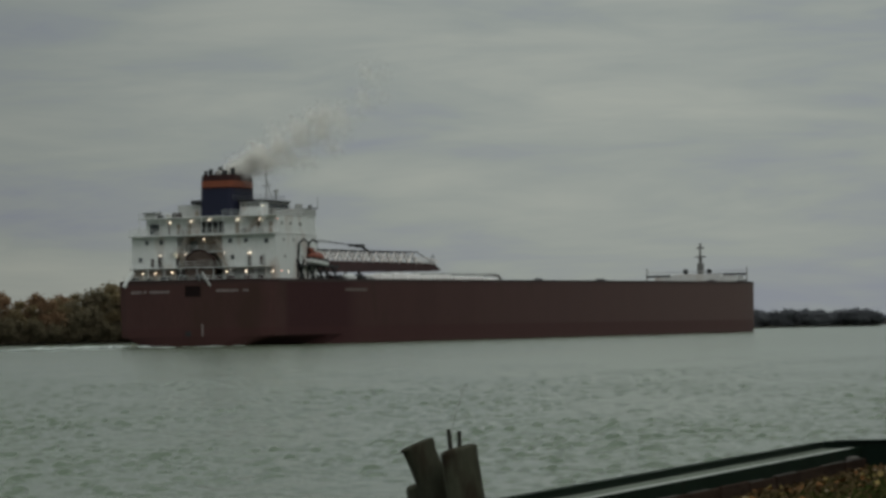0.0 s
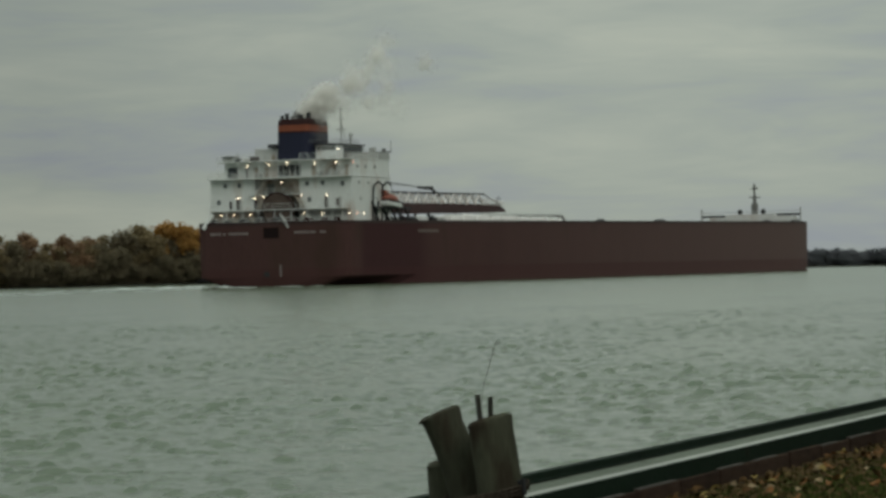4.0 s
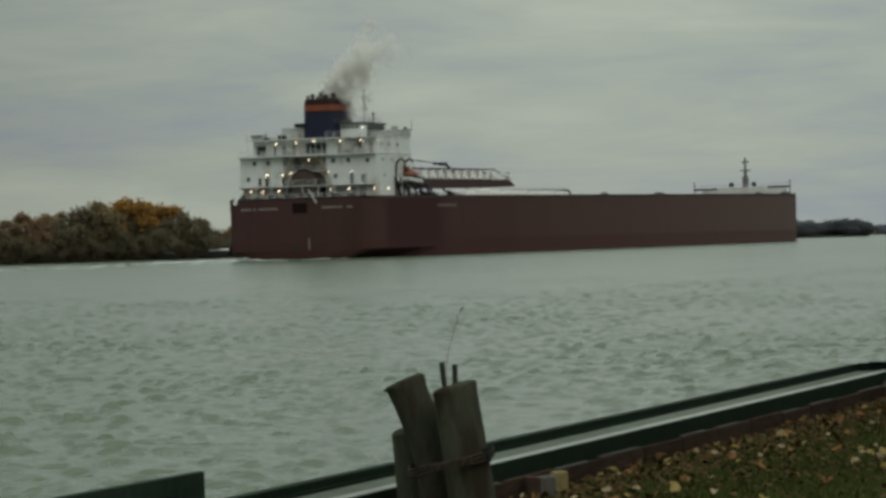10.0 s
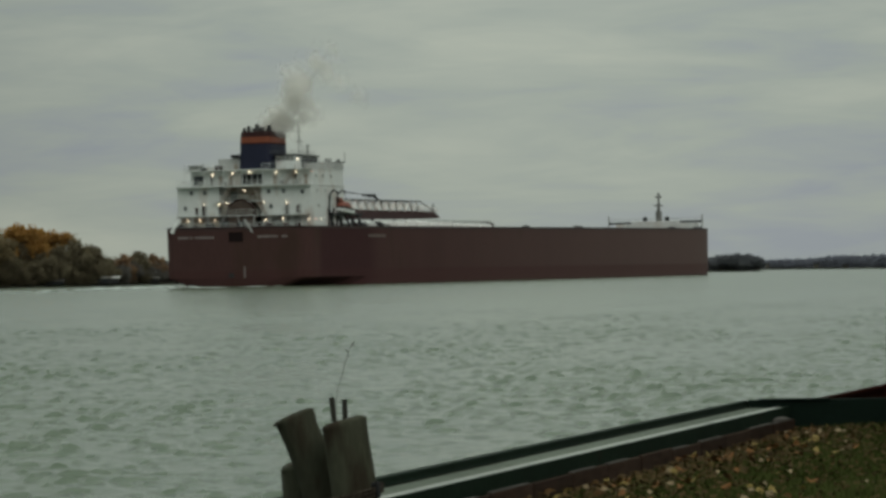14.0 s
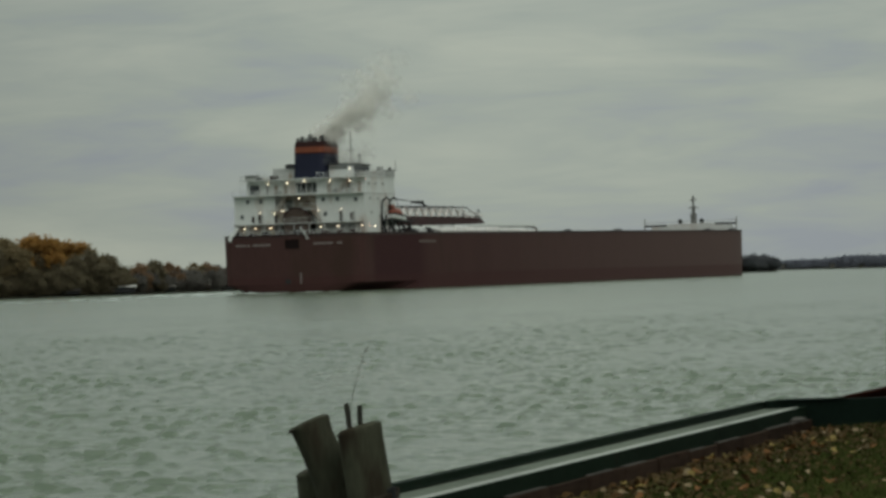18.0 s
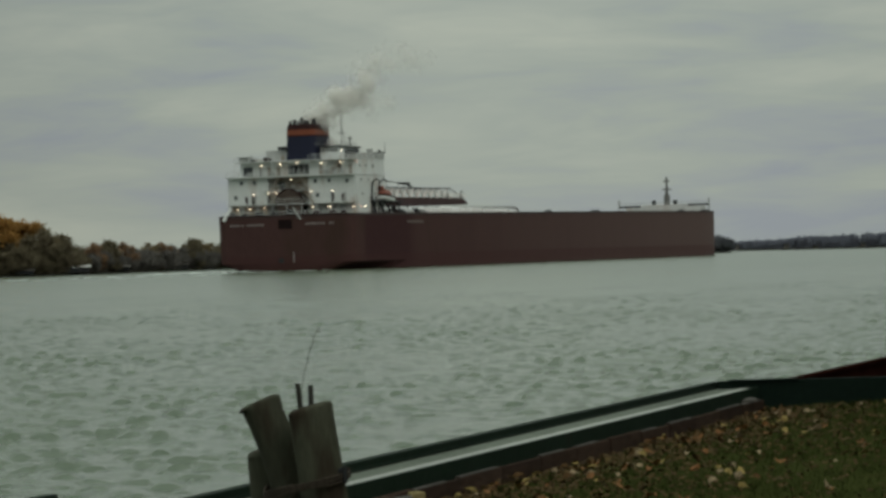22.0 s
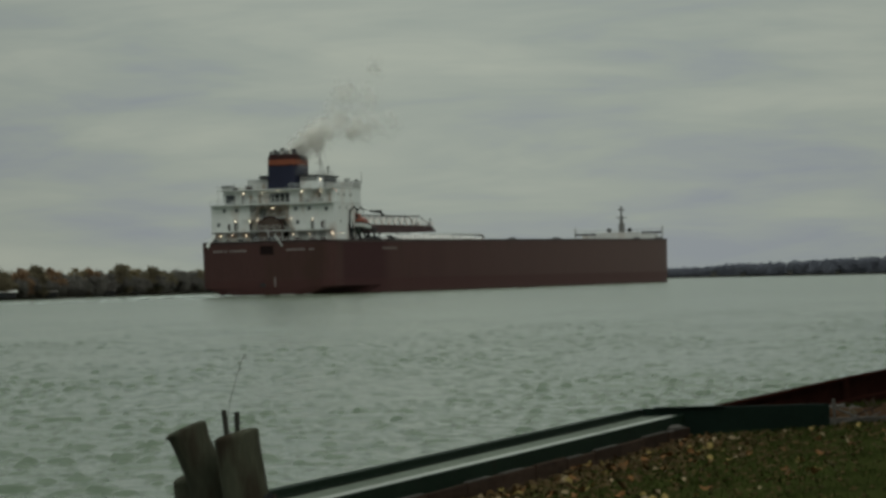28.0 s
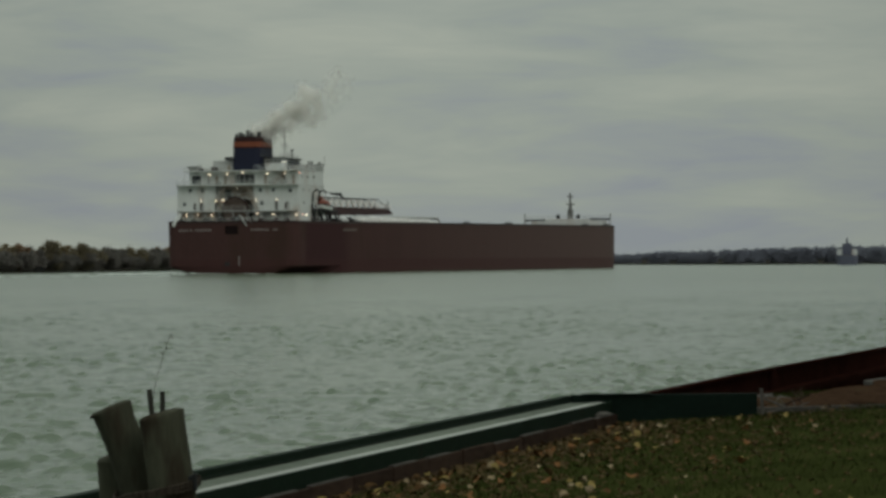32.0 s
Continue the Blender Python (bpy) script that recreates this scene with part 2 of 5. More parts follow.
M_STONE = material("pale_concrete", (0.105, 0.098, 0.09), 0.9, vary=0.3, scale=3, bump=0.5)
M_YELLOWSTONE = material("yellowish_block", (0.26, 0.21, 0.10), 0.9, vary=0.25, scale=3, bump=0.5)
M_SOIL = material("brown_soil", (0.056, 0.033, 0.021), 0.95, vary=0.4, scale=1.3, bump=0.8, stain=(0.045, 0.04, 0.02))
M_LAWN = material("lawn_ground", (0.033, 0.039, 0.012), 0.95, vary=0.45, scale=0.7, fine=18, bump=0.9, stain=(0.050, 0.039, 0.018), stain_at=0.6)
M_BLADE = material("grass_blade", (0.040, 0.051, 0.014), 0.96, vary=0.3, scale=0.9, island=True, bump=0)
M_LEAVES = [material("leaf_" + nm, c, 0.75, vary=0.5, scale=6, bump=0.2) for nm, c in
            (("yellow", (0.25, 0.185, 0.065)), ("tan", (0.27, 0.205, 0.125)), ("orange", (0.17, 0.082, 0.032)), ("brown", (0.085, 0.048, 0.020)))]
M_LITTER = material("leaf_litter", (0.074, 0.048, 0.021), 0.8, vary=0.3, scale=4, island=True, bump=0)
M_ROPE = material("old_cable", (0.05, 0.041, 0.032), 0.8, vary=0.3, scale=8)
M_PIPE = material("rusty_pipe", (0.042, 0.042, 0.034), 0.6, metal=0.2, vary=0.3, scale=5)
M_BANK = material("bank_earth", (0.030, 0.028, 0.022), 0.95, vary=0.4, scale=0.1, bump=0.3)
M_BARK = material("bark", (0.055, 0.045, 0.036), 0.95, vary=0.3, scale=0.8)
# bluish distance haze is put into the far and haze base colours
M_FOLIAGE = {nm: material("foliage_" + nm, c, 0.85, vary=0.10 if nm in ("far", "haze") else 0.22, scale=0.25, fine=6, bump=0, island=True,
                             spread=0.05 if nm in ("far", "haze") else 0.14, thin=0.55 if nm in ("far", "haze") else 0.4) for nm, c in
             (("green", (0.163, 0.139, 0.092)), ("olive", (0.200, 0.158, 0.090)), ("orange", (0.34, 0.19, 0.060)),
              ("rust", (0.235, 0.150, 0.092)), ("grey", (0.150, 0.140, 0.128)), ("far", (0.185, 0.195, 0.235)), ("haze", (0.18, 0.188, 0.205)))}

M_WATER = bpy.data.materials.new("river_water")
M_WATER.use_nodes = True
n, l = M_WATER.node_tree.nodes, M_WATER.node_tree.links
b = n["Principled BSDF"]
b.inputs["Base Color"].default_value = (0.086, 0.120, 0.078, 1)
b.inputs["IOR"].default_value = 1.333
tc = n.new("ShaderNodeTexCoord")
# rougher with distance to fit the camera's view, for far waves not modelled
sp, mr = n.new("ShaderNodeSeparateXYZ"), n.new("ShaderNodeMapRange")
l.new(tc.outputs["Object"], sp.inputs[0])
for i, v in ((1, 90.0), (2, 400.0), (3, 0.13), (4, 0.19)):
    mr.inputs[i].default_value = v
l.new(sp.outputs[1], mr.inputs[0])
l.new(mr.outputs[0], b.inputs["Roughness"])
waves = []
for s, st, d, w in ((0.5, (1, 1.5, 1), 4, 0.42), (2.6, (1, 1.4, 1), 4, 0.55), (0.06, (1, 1.3, 1), 3, 0.9)):
    mp, tx = n.new("ShaderNodeMapping"), n.new("ShaderNodeTexNoise")
    mp.inputs["Scale"].default_value, mp.inputs["Rotation"].default_value = st, (0, 0, 0.35)
    tx.inputs["Scale"].default_value, tx.inputs["Detail"].default_value = s, d
    l.new(tc.outputs["Object"], mp.inputs[0])
    l.new(mp.outputs[0], tx.inputs["Vector"])
    mu = n.new("ShaderNodeMath")
    mu.operation = "MULTIPLY"
    mu.inputs[1].default_value = w
    l.new(tx.outputs[0], mu.inputs[0])
    waves.append(mu.outputs[0])
acc = waves[0]
for wv in waves[1:]:
    ad = n.new("ShaderNodeMath")
    ad.operation = "ADD"
    l.new(acc, ad.inputs[0])
    l.new(wv, ad.inputs[1])
    acc = ad.outputs[0]
bp = n.new("ShaderNodeBump")
bp.inputs["Strength"].default_value, bp.inputs["Distance"].default_value = 1.0, 0.065
l.new(acc, bp.inputs["Height"])
l.new(bp.outputs[0], b.inputs["Normal"])


# ---- mesh helpers ----
def part(name, bm, mat, parent=None, label="", at=None):
    me = bpy.data.meshes.new(name)
    bm.to_mesh(me)
    bm.free()
    me.materials.append(mat)
    ob = new(name, me)
    ob.parent = parent
    if at is not None:
        ob.matrix_basis = at
    return tagged(ob, label)


def smooth(ob):
    for poly in ob.data.polygons:
        poly.use_smooth = True
    return ob


def box(bm, x0, x1, y0, y1, z0, z1, bevel=0.0):
    vs = [bm.verts.new((x, y, z)) for z in (z0, z1) for x, y in ((x0, y0), (x1, y0), (x1, y1), (x0, y1))]
    fs = [bm.faces.new([vs[i] for i in q]) for q in ((3, 2, 1, 0), (4, 5, 6, 7), (0, 1, 5, 4), (1, 2, 6, 5), (2, 3, 7, 6), (3, 0, 4, 7))]
    if bevel:
        bmesh.ops.bevel(bm, geom=list({ed for fc in fs for ed in fc.edges}), offset=bevel, segments=2, affect="EDGES", profile=0.7)
    return bm


def rod(bm, p, q, r0, r1=None, seg=8):
    """A round bar from p to q, tapering from r0 to r1."""
    p, q = Vector(p), Vector(q)
    r1 = r0 if r1 is None else r1
    m = Matrix.Translation((p + q) / 2) @ (q - p).to_track_quat("Z", "Y").to_matrix().to_4x4()
    bmesh.ops.create_cone(bm, cap_ends=True, segments=seg, radius1=r0, radius2=r1, depth=(q - p).length, matrix=m)
    return bm


def tube(bm, pts, r, seg=8):
    for a, c in zip(pts, pts[1:]):
        rod(bm, a, c, r, seg=seg)
    return bm


def ball(bm, p, r, squash=(1, 1, 1), sub=2):
    m = Matrix.Translation(p) @ Matrix.Diagonal((*squash, 1))
    bmesh.ops.create_icosphere(bm, subdivisions=sub, radius=r, matrix=m)
    return bm


def prism(bm, outline, z0, z1):
    """Upright prism over a plan outline."""
    lo, hi = [bm.verts.new((x, y, z0)) for x, y in outline], [bm.verts.new((x, y, z1)) for x, y in outline]
    k = len(outline)
    for i in range(k):
        bm.faces.new((lo[i], lo[(i + 1) % k], hi[(i + 1) % k], hi[i]))
    bm.faces.new(hi)
    bm.faces.new(lo[::-1])
    bmesh.ops.recalc_face_normals(bm, faces=bm.faces)
    return bm


def B():
    return bmesh.new()


# ---- water and banks ----
water = part("water", box(B(), -4600, 4600, -60, 4800, -0.6, 0.0), M_WATER)
tagged(water, "choppy grey-green river water under an overcast sky", "water", kind="structure")
bed = part("river_bed", box(B(), -4700, 4700, -4700, 4790, -9.0, -8.0), M_BANK)
tagged(bed, "muddy brown river bed beneath the water", "ground", kind="structure")


# the nearer reach has true waves: a sum of many short wave trains
NX, NY = 520, 1480
REACH = 320.0
wy = 29.0 * np.exp(np.linspace(0, math.log(REACH / 29.0), NY))
wt = np.tan(np.radians(np.linspace(-15, 15, NX)))
gy = np.repeat(wy[:, None], NX, 1)
gx = wt[None, :] * (gy + 12.0)
wave_rng = np.random.RandomState(5)
gz = np.zeros_like(gx)
for k in range(54):
    wl_m = 0.50 * (4.6 / 0.50) ** wave_rng.rand()
    an = radians(66) + wave_rng.randn() * 0.55
    kk = 2 * math.pi / wl_m
    ph = kk * (gx * math.cos(an) + gy * math.sin(an)) + wave_rng.rand() * 6.28
    amp = 0.0030 * wl_m ** 0.5
    fade = np.clip(wl_m * 260.0 / gy - 0.25, 0, 1)
    gz += amp * fade * (np.sin(ph) - 0.3 * np.cos(2 * ph))
# scattered steep little crests
for seed_amp, lo, hi, cut in ((0.064, 0.40, 0.80, 1.45), (0.036, 0.28, 0.48, 1.3)):
    fleck = np.zeros_like(gx)
    for k in range(30):
        wl_m = lo * (hi / lo) ** wave_rng.rand()
        an = radians(84) + wave_rng.randn() * 0.42
        kk = 2 * math.pi / wl_m
        fleck += np.clip(wl_m * 380.0 / gy - 0.25, 0, 1) * np.sin(kk * (gx * math.cos(an) + gy * math.sin(an)) + wave_rng.rand() * 6.28)
    gz += seed_amp * np.clip(fleck / math.sqrt(15.0) - cut, 0, 1.4)
patchy = 0.8 + 0.4 * np.sin(gx * 0.31 + 1.3 * np.sin(gy * 0.045)) * np.sin(gy * 0.10 + 0.8 * np.sin(gx * 0.15))
gz = gz * patchy * np.clip((REACH - gy) / 190, 0, 1) + 0.12 * np.clip((REACH - gy) / 60, 0.15, 1)
gz -= 0.3 * np.clip((30.5 - gy) / 1.5, 0, 1)
me = bpy.data.meshes.new("wavelets")
co = np.stack([gx, gy, gz], -1).reshape(-1, 3)
idx = np.arange(NX * NY).reshape(NY, NX)
quads = np.stack([idx[:-1, :-1], idx[:-1, 1:], idx[1:, 1:], idx[1:, :-1]], -1).reshape(-1, 4)
me.vertices.add(len(co))
me.vertices.foreach_set("co", co.ravel())
me.loops.add(quads.size)
me.loops.foreach_set("vertex_index", quads.ravel())
me.polygons.add(len(quads))
me.polygons.foreach_set("loop_start", np.arange(0, quads.size, 4))
me.polygons.foreach_set("loop_total", np.full(len(quads), 4))
me.polygons.foreach_set("use_smooth", np.ones(len(quads), dtype=bool))
me.update(calc_edges=True)
me.materials.append(M_WATER)
chop = new("wavelets", me)
tagged(chop, "short choppy grey-green river waves", "waves", kind="stuff")


def polar(az, dist, z=0.0):
    return Vector((dist * math.sin(radians(az)), dist * math.cos(radians(az)), z))


FAR_SHORE = [(-40, 655), (-20, 660), (-14, 668), (-10, 685), (-6, 738), (-3.6, 825), (-1.5, 915), (1.5, 1045), (4.5, 1150), (6.4, 1160)]


def shore_at(az):
    for (a0, d0), (a1, d1) in zip(FAR_SHORE, FAR_SHORE[1:]):
        if a0 <= az <= a1:
            return d0 + (d1 - d0) * (az - a0) / (a1 - a0)
    return FAR_SHORE[-1][1]


def bank_sheet(name, line, depth, label):
    bm, rows = B(), []
    for az, d in line:
        rows.append([bm.verts.new(polar(az, d + k, z)) for k, z in ((-1.0, -0.8), (0.3, 0.25), (3, 0.45), (depth, 1.2), (depth + 2, -0.8))])
    for r0, r1 in zip(rows, rows[1:]):
        for i in range(4):
            bm.faces.new((r0[i], r0[i + 1], r1[i + 1], r1[i]))
    bmesh.ops.recalc_face_normals(bm, faces=bm.faces)
    return tagged(part(name, bm, M_BANK), label, "river bank", kind="structure")


bank_sheet("far_bank", FAR_SHORE, 90, "low earthen far river bank under autumn trees")
FAR_LINE = [(5.3, 1430), (6.5, 1390), (9, 1260), (12, 1200), (16, 1170), (24, 1150)]
bank_sheet("distant_bank", FAR_LINE, 120, "distant low wooded river bank")


# ---- the freighter ----
DECK0, SHEER = 11.6, 0.0048
LENGTH = 305.0


def deck_z(y):
    return DECK0 + SHEER * y


def plan(level):
    """Starboard outline from the stern's middle to the stem at a level: 0 bottom, 1 waterline, 2 low side, 3 deck."""
    rake = (0.0, -3.5, -3.7, -4.0)[level]
    tuck = (8.0, 4.6, 0.12, 0.0)[level]
    pts = [(0.0, rake - 0.9), (5.0, rake - 0.55), (10.5 - tuck * 0.4, rake - 0.1), (13.6 - tuck * 0.7, rake + 0.25), (15.2 - tuck, rake + 0.9),
           (15.8 - tuck, rake + 2.0), (16.0 - tuck, rake + 3.6), (16.0 - tuck * 0.6, 13.0), (16.0 - tuck * 0.2, 19.0), (16.0, 26.0)]
    pts += [(16.0, y) for y in (60, 100, 150, 200, 240, 262)]
    fine = (3.0, 1.5, 0.6, 0.0)[level]
    for k in range(1, 15):
        a = k / 14 * math.pi / 2
        pts.append((16.0 * math.cos(a) ** 0.95 if k < 14 else 0.0, 262 + (42.5 - fine) * math.sin(a)))
    return pts


ship = new("lake_freighter")
tagged(ship, "very long brown lake freighter with white aft deckhouse underway", "cargo ship")
bm = B()
rings = []
for level in range(4):
    half = plan(level)
    loop = half + [(-x, y) for x, y in reversed(half[1:-1])]
    rings.append([bm.verts.new((x, y, (-5.0, 0.0, 1.75, deck_z(y))[level])) for x, y in loop])
count = len(rings[0])
for lo, hi in zip(rings, rings[1:]):
    for i in range(count):
        j = (i + 1) % count
        bm.faces.new((lo[i], lo[j], hi[j], hi[i]))
bm.faces.new(rings[3])
bm.faces.new(rings[0][::-1])
bmesh.ops.recalc_face_normals(bm, faces=bm.faces)
hull = part("hull", bm, M_HULL, ship, "dull brown steel hull with weathered plating, haze painted in towards the bow")

# rim along the deck edge
bm = B()
half = plan(3)
loop = half + [(-x, y) for x, y in reversed(half[1:-1])]
ring_v = []
for x, y in loop:
    nx = x * 0.985
    ny = y + (0.35 if y < 20 else (-0.3 if y > 262 else 0))
    z = deck_z(y)
    ring_v.append([bm.verts.new(v) for v in ((x * 1.002, y, z - 0.25), (x * 1.002, y, z + 0.32), (nx, ny, z + 0.32), (nx, ny, z - 0.02))])
for i in range(len(loop)):
    a, c = ring_v[i], ring_v[(i + 1) % len(loop)]
    for k in range(3):
        bm.faces.new((a[k], c[k], c[k + 1], a[k + 1]))
bmesh.ops.recalc_face_normals(bm, faces=bm.faces)
part("gunwale", bm, material("gunwale_paint", (0.030, 0.017, 0.016), 0.6, vary=0.3, scale=0.3), ship, "dark gunwale along the deck edge")


def hull_plate(name, x0, x1, z0, z1, mat, label="", side=False, depth=0.06):
    """A thin plate on the stern (x0..x1) or, with side, on the starboard side (y0..y1)."""
    bm = B()
    if side:
        box(bm, 16.0, 16.0 + depth, x0, x1, z0, z1)
        return part(name, bm, mat, ship, label)

    def aft(x, z):
        xs = abs(x)
        r = 0.3 * max(0.0, min(1.0, (deck_z(0) - z) / (deck_z(0) - 1.9))) if z > 1.75 else 0.3 + 0.2 * (1.75 - z) / 1.75
        return r - 4.0 + (-0.9 + 0.35 * xs / 5 if xs < 5 else -0.55 + 0.45 * (xs - 5) / 5.5)

    vs = [bm.verts.new((x, aft(x, z) - d, z)) for d in (-0.05, depth) for x, z in ((x0, z0), (x1, z0), (x1, z1), (x0, z1))]
    for q in ((0, 1, 2, 3), (7, 6, 5, 4), (0, 4, 5, 1), (1, 5, 6, 2), (2, 6, 7, 3), (3, 7, 4, 0)):
        bm.faces.new([vs[i] for i in q])
    bmesh.ops.recalc_face_normals(bm, faces=bm.faces)
    return part(name, bm, mat, ship, label)


for x0, count in ((-12.4, 4), (-9.6, 1), (-8.4, 7)):
    for k in range(count):
        hull_plate("name_bar", x0 + k * 0.62, x0 + k * 0.62 + 0.46, 9.65, 10.1, M_BAR, "pale bar of worn lettering")
for x0, count in ((5.4, 7), (10.5, 2)):
    for k in range(count):
        hull_plate("port_bar", x0 + k * 0.62, x0 + k * 0.62 + 0.46, 9.7, 10.12, M_BAR, "pale bar of worn lettering")
# the fairlead's recess shade is painted: near-black plates laid on the hull
M_RECESS = material("recess_shade_black", (0.014, 0.009, 0.009), 0.9, vary=0.2, scale=0.5)
for x0, x1 in ((-0.8, -0.003), (0.003, 2.3)):
    hull_plate("fairlead_recess", x0, x1, 8.9, 10.9, M_RECESS, "stern fairlead, its recess shade painted dark")
hull_plate("draft_mark", 2.3, 2.6, 1.8, 4.0, M_BAR, "pale upright draft scale")
hull_plate("discharge_port", -1.0, 0.2, 1.8, 2.7, M_DARK)
hull_plate("side_name_bar", 27, 36.5, 9.8, 10.3, material("faded_letters", (0.13, 0.10, 0.09), 0.6, vary=0.3, scale=0.8), "faded band of lettering", side=True)
for k, y in enumerate((88, 160, 232)):
    hull_plate("plate_seam", y, y + 0.12, 1.5, 11.3 + SHEER * y, M_HULL, side=True, depth=0.02)
hull_plate("rubbing_strake", 40, 258, 3.0, 3.22, M_HULL, side=True, depth=0.04)


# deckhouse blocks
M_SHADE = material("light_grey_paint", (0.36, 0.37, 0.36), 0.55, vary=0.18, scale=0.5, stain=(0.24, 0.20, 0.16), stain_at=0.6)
M_STEEL = material("mid_grey_paint", (0.15, 0.155, 0.15), 0.5, vary=0.2, scale=0.5)


def block(name, x0, x1, y0, y1, z0, z1, mat=M_WHITE, parent=ship, label="", bevel=0.08):
    return part(name, box(B(), x0, x1, y0, y1, z0, z1, bevel), mat, parent, label)


house = block("deckhouse_port", -14.8, -5.4, 2.9, 19.5, 11.5, 20.1, label="white steel aft deckhouse block")
house_s = block("deckhouse_starboard", 3.9, 14.8, 2.9, 19.5, 11.5, 20.1, label="white steel aft deckhouse block")
house_c = block("deckhouse_centre", -5.4, 3.9, 6.2, 19.5, 11.5, 20.1, M_TAN, label="recessed tan middle of the deckhouse")
tier = block("upper_tier", -12.3, 14.7, 4.0, 19.4, 20.25, 23.3, label="white upper deckhouse tier")
block("promenade_slab", -14.9, 14.9, 1.7, 19.6, 20.05, 20.28)
block("boat_deck_slab", -13.2, 14.8, 2.4, 19.6, 23.28, 23.5)
block("aft_walkway", -14.4, 14.4, 1.0, 3.0, 14.15, 14.32)
block("middle_balcony", -6.4, 4.6, 2.0, 6.4, 17.0, 17.18)
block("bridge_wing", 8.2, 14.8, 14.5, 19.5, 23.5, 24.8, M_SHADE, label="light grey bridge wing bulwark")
block("bridge_wing", -14.0, -9.6, 14.5, 19.5, 23.5, 24.6, label="white bridge wing bulwark")
block("wheelhouse", 3.8, 8.2, 8.2, 19.3, 23.5, 26.3, label="white wheelhouse block with a dark window strip")
for k in range(4):
    block("wheelhouse_window", 4.1 + k * 0.98, 4.92 + k * 0.98, 8.12, 8.24, 25.35, 26.05, M_STEEL, bevel=0.02)
for k in range(5):
    block("wheelhouse_window", 8.16, 8.32, 11.4 + k * 1.55, 12.7 + k * 1.55, 25.0, 26.0, M_GLASS, bevel=0.02)
block("wheelhouse_roof", 3.4, 8.6, 7.8, 19.6, 26.3, 26.6, M_DARK)
block("wheelhouse_end", 6.9, 8.26, 11.0, 19.34, 23.8, 26.1, M_STEEL, label="grey glazed wheelhouse wing")
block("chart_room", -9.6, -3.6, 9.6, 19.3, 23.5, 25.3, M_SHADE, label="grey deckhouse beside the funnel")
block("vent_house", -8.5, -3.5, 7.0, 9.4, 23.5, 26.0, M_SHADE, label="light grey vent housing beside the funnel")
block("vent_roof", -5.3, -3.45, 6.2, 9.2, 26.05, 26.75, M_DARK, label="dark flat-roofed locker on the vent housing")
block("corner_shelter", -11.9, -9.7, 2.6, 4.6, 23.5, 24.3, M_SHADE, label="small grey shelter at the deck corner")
block("shelter_roof", -12.1, -9.5, 2.3, 4.8, 24.3, 24.5, M_STEEL)
block("wing_rail", 8.2, 15.1, 19.2, 19.6, 24.9, 25.1, M_DARK)
block("wing_gear", 11.9, 12.9, 16.5, 17.8, 24.9, 25.8, M_GREY)
block("searchlight", 14.0, 14.5, 17.8, 18.5, 24.9, 25.6, M_STEEL)
block("crew_bench", -10.9, -8.6, 3.2, 3.95, 23.5, 24.0, M_DARK)
block("stern_locker", -6.9, -5.9, 4.0, 6.0, 23.5, 24.4, M_SOOT)
# funnel
bm = B()
fo = []
for k in range(24):
    a = 2 * math.pi * (k + 0.5) / 24
    c, s = math.cos(a), math.sin(a)
    fo.append((3.35 * math.copysign(abs(c) ** 0.24, c), 10.6 + 4.7 * math.copysign(abs(s) ** 0.24, s)))


def funnel_ring(z0, z1, s0, s1):
    bm = B()
    lo = [bm.verts.new((x * s0, 10.6 + (y - 10.6) * s0, z0)) for x, y in fo]
    hi = [bm.verts.new((x * s1, 10.6 + (y - 10.6) * s1, z1)) for x, y in fo]
    for i in range(24):
        bm.faces.new((lo[i], lo[(i + 1) % 24], hi[(i + 1) % 24], hi[i]))
    bm.faces.new(hi)
    bm.faces.new(lo[::-1])
    bmesh.ops.recalc_face_normals(bm, faces=bm.faces)
    return bm


funnel = part("funnel", funnel_ring(23.4, 28.75, 1.045, 1.0), M_NAVY, ship, "dark navy funnel with orange band")
part("funnel_band", funnel_ring(29.05, 30.25, 1.006, 0.995), M_ORANGE, funnel, "rusty orange band")
part("band_border", funnel_ring(28.75, 29.05, 1.008, 1.004), M_SOOT, funnel, "dark red line under the band")
part("funnel_cap", funnel_ring(30.25, 31.35, 1.0, 0.95), M_SOOT, funnel, "sooty dark red funnel top")
for x, y, h, r in ((-2.7, 7.4, 0.8, 0.3), (2.8, 7.6, 1.2, 0.32), (-2.6, 11.5, 1.0, 0.3), (-2.0, 8, 1.2, 0.35), (-0.8, 9.5, 1.7, 0.4), (0.6, 8.4, 0.9, 0.45), (1.4, 11, 1.6, 0.4), (2.3, 8.3, 1.3, 0.3), (-1.2, 12.6, 1.5, 0.35), (2.2, 13, 1.1, 0.35)):
    part("exhaust_pipe", rod(B(), (x, y, 31.2), (x, y, 31.4 + h * 0.9), r * 1.15, seg=10), M_DARK, funnel)
# windows, doors, vents on the aft faces
M_PORT = material("port_glass", (0.085, 0.095, 0.10), 0.15, vary=0.15, scale=0.6, bump=0)
for x, z in ((-11.6, 19.0), (-8.6, 19.0), (5.6, 19.0), (8.8, 19.0), (-13.0, 15.9), (6.0, 16.0), (12.9, 18.8)):
    part("porthole", box(B(), x - 0.36, x + 0.36, 2.78, 2.95, z - 0.42, z + 0.42, 0.1), M_PORT, ship)
for y, z in ((6.0, 19.0), (10.0, 19.0), (13.5, 16.0), (6.5, 16.0), (9.0, 22.0), (13.0, 22.0), (5.5, 22.0)):
    part("porthole", box(B(), 14.72, 14.9, y - 0.35, y + 0.35, z - 0.3, z + 0.3, 0.1), M_GREY, ship)
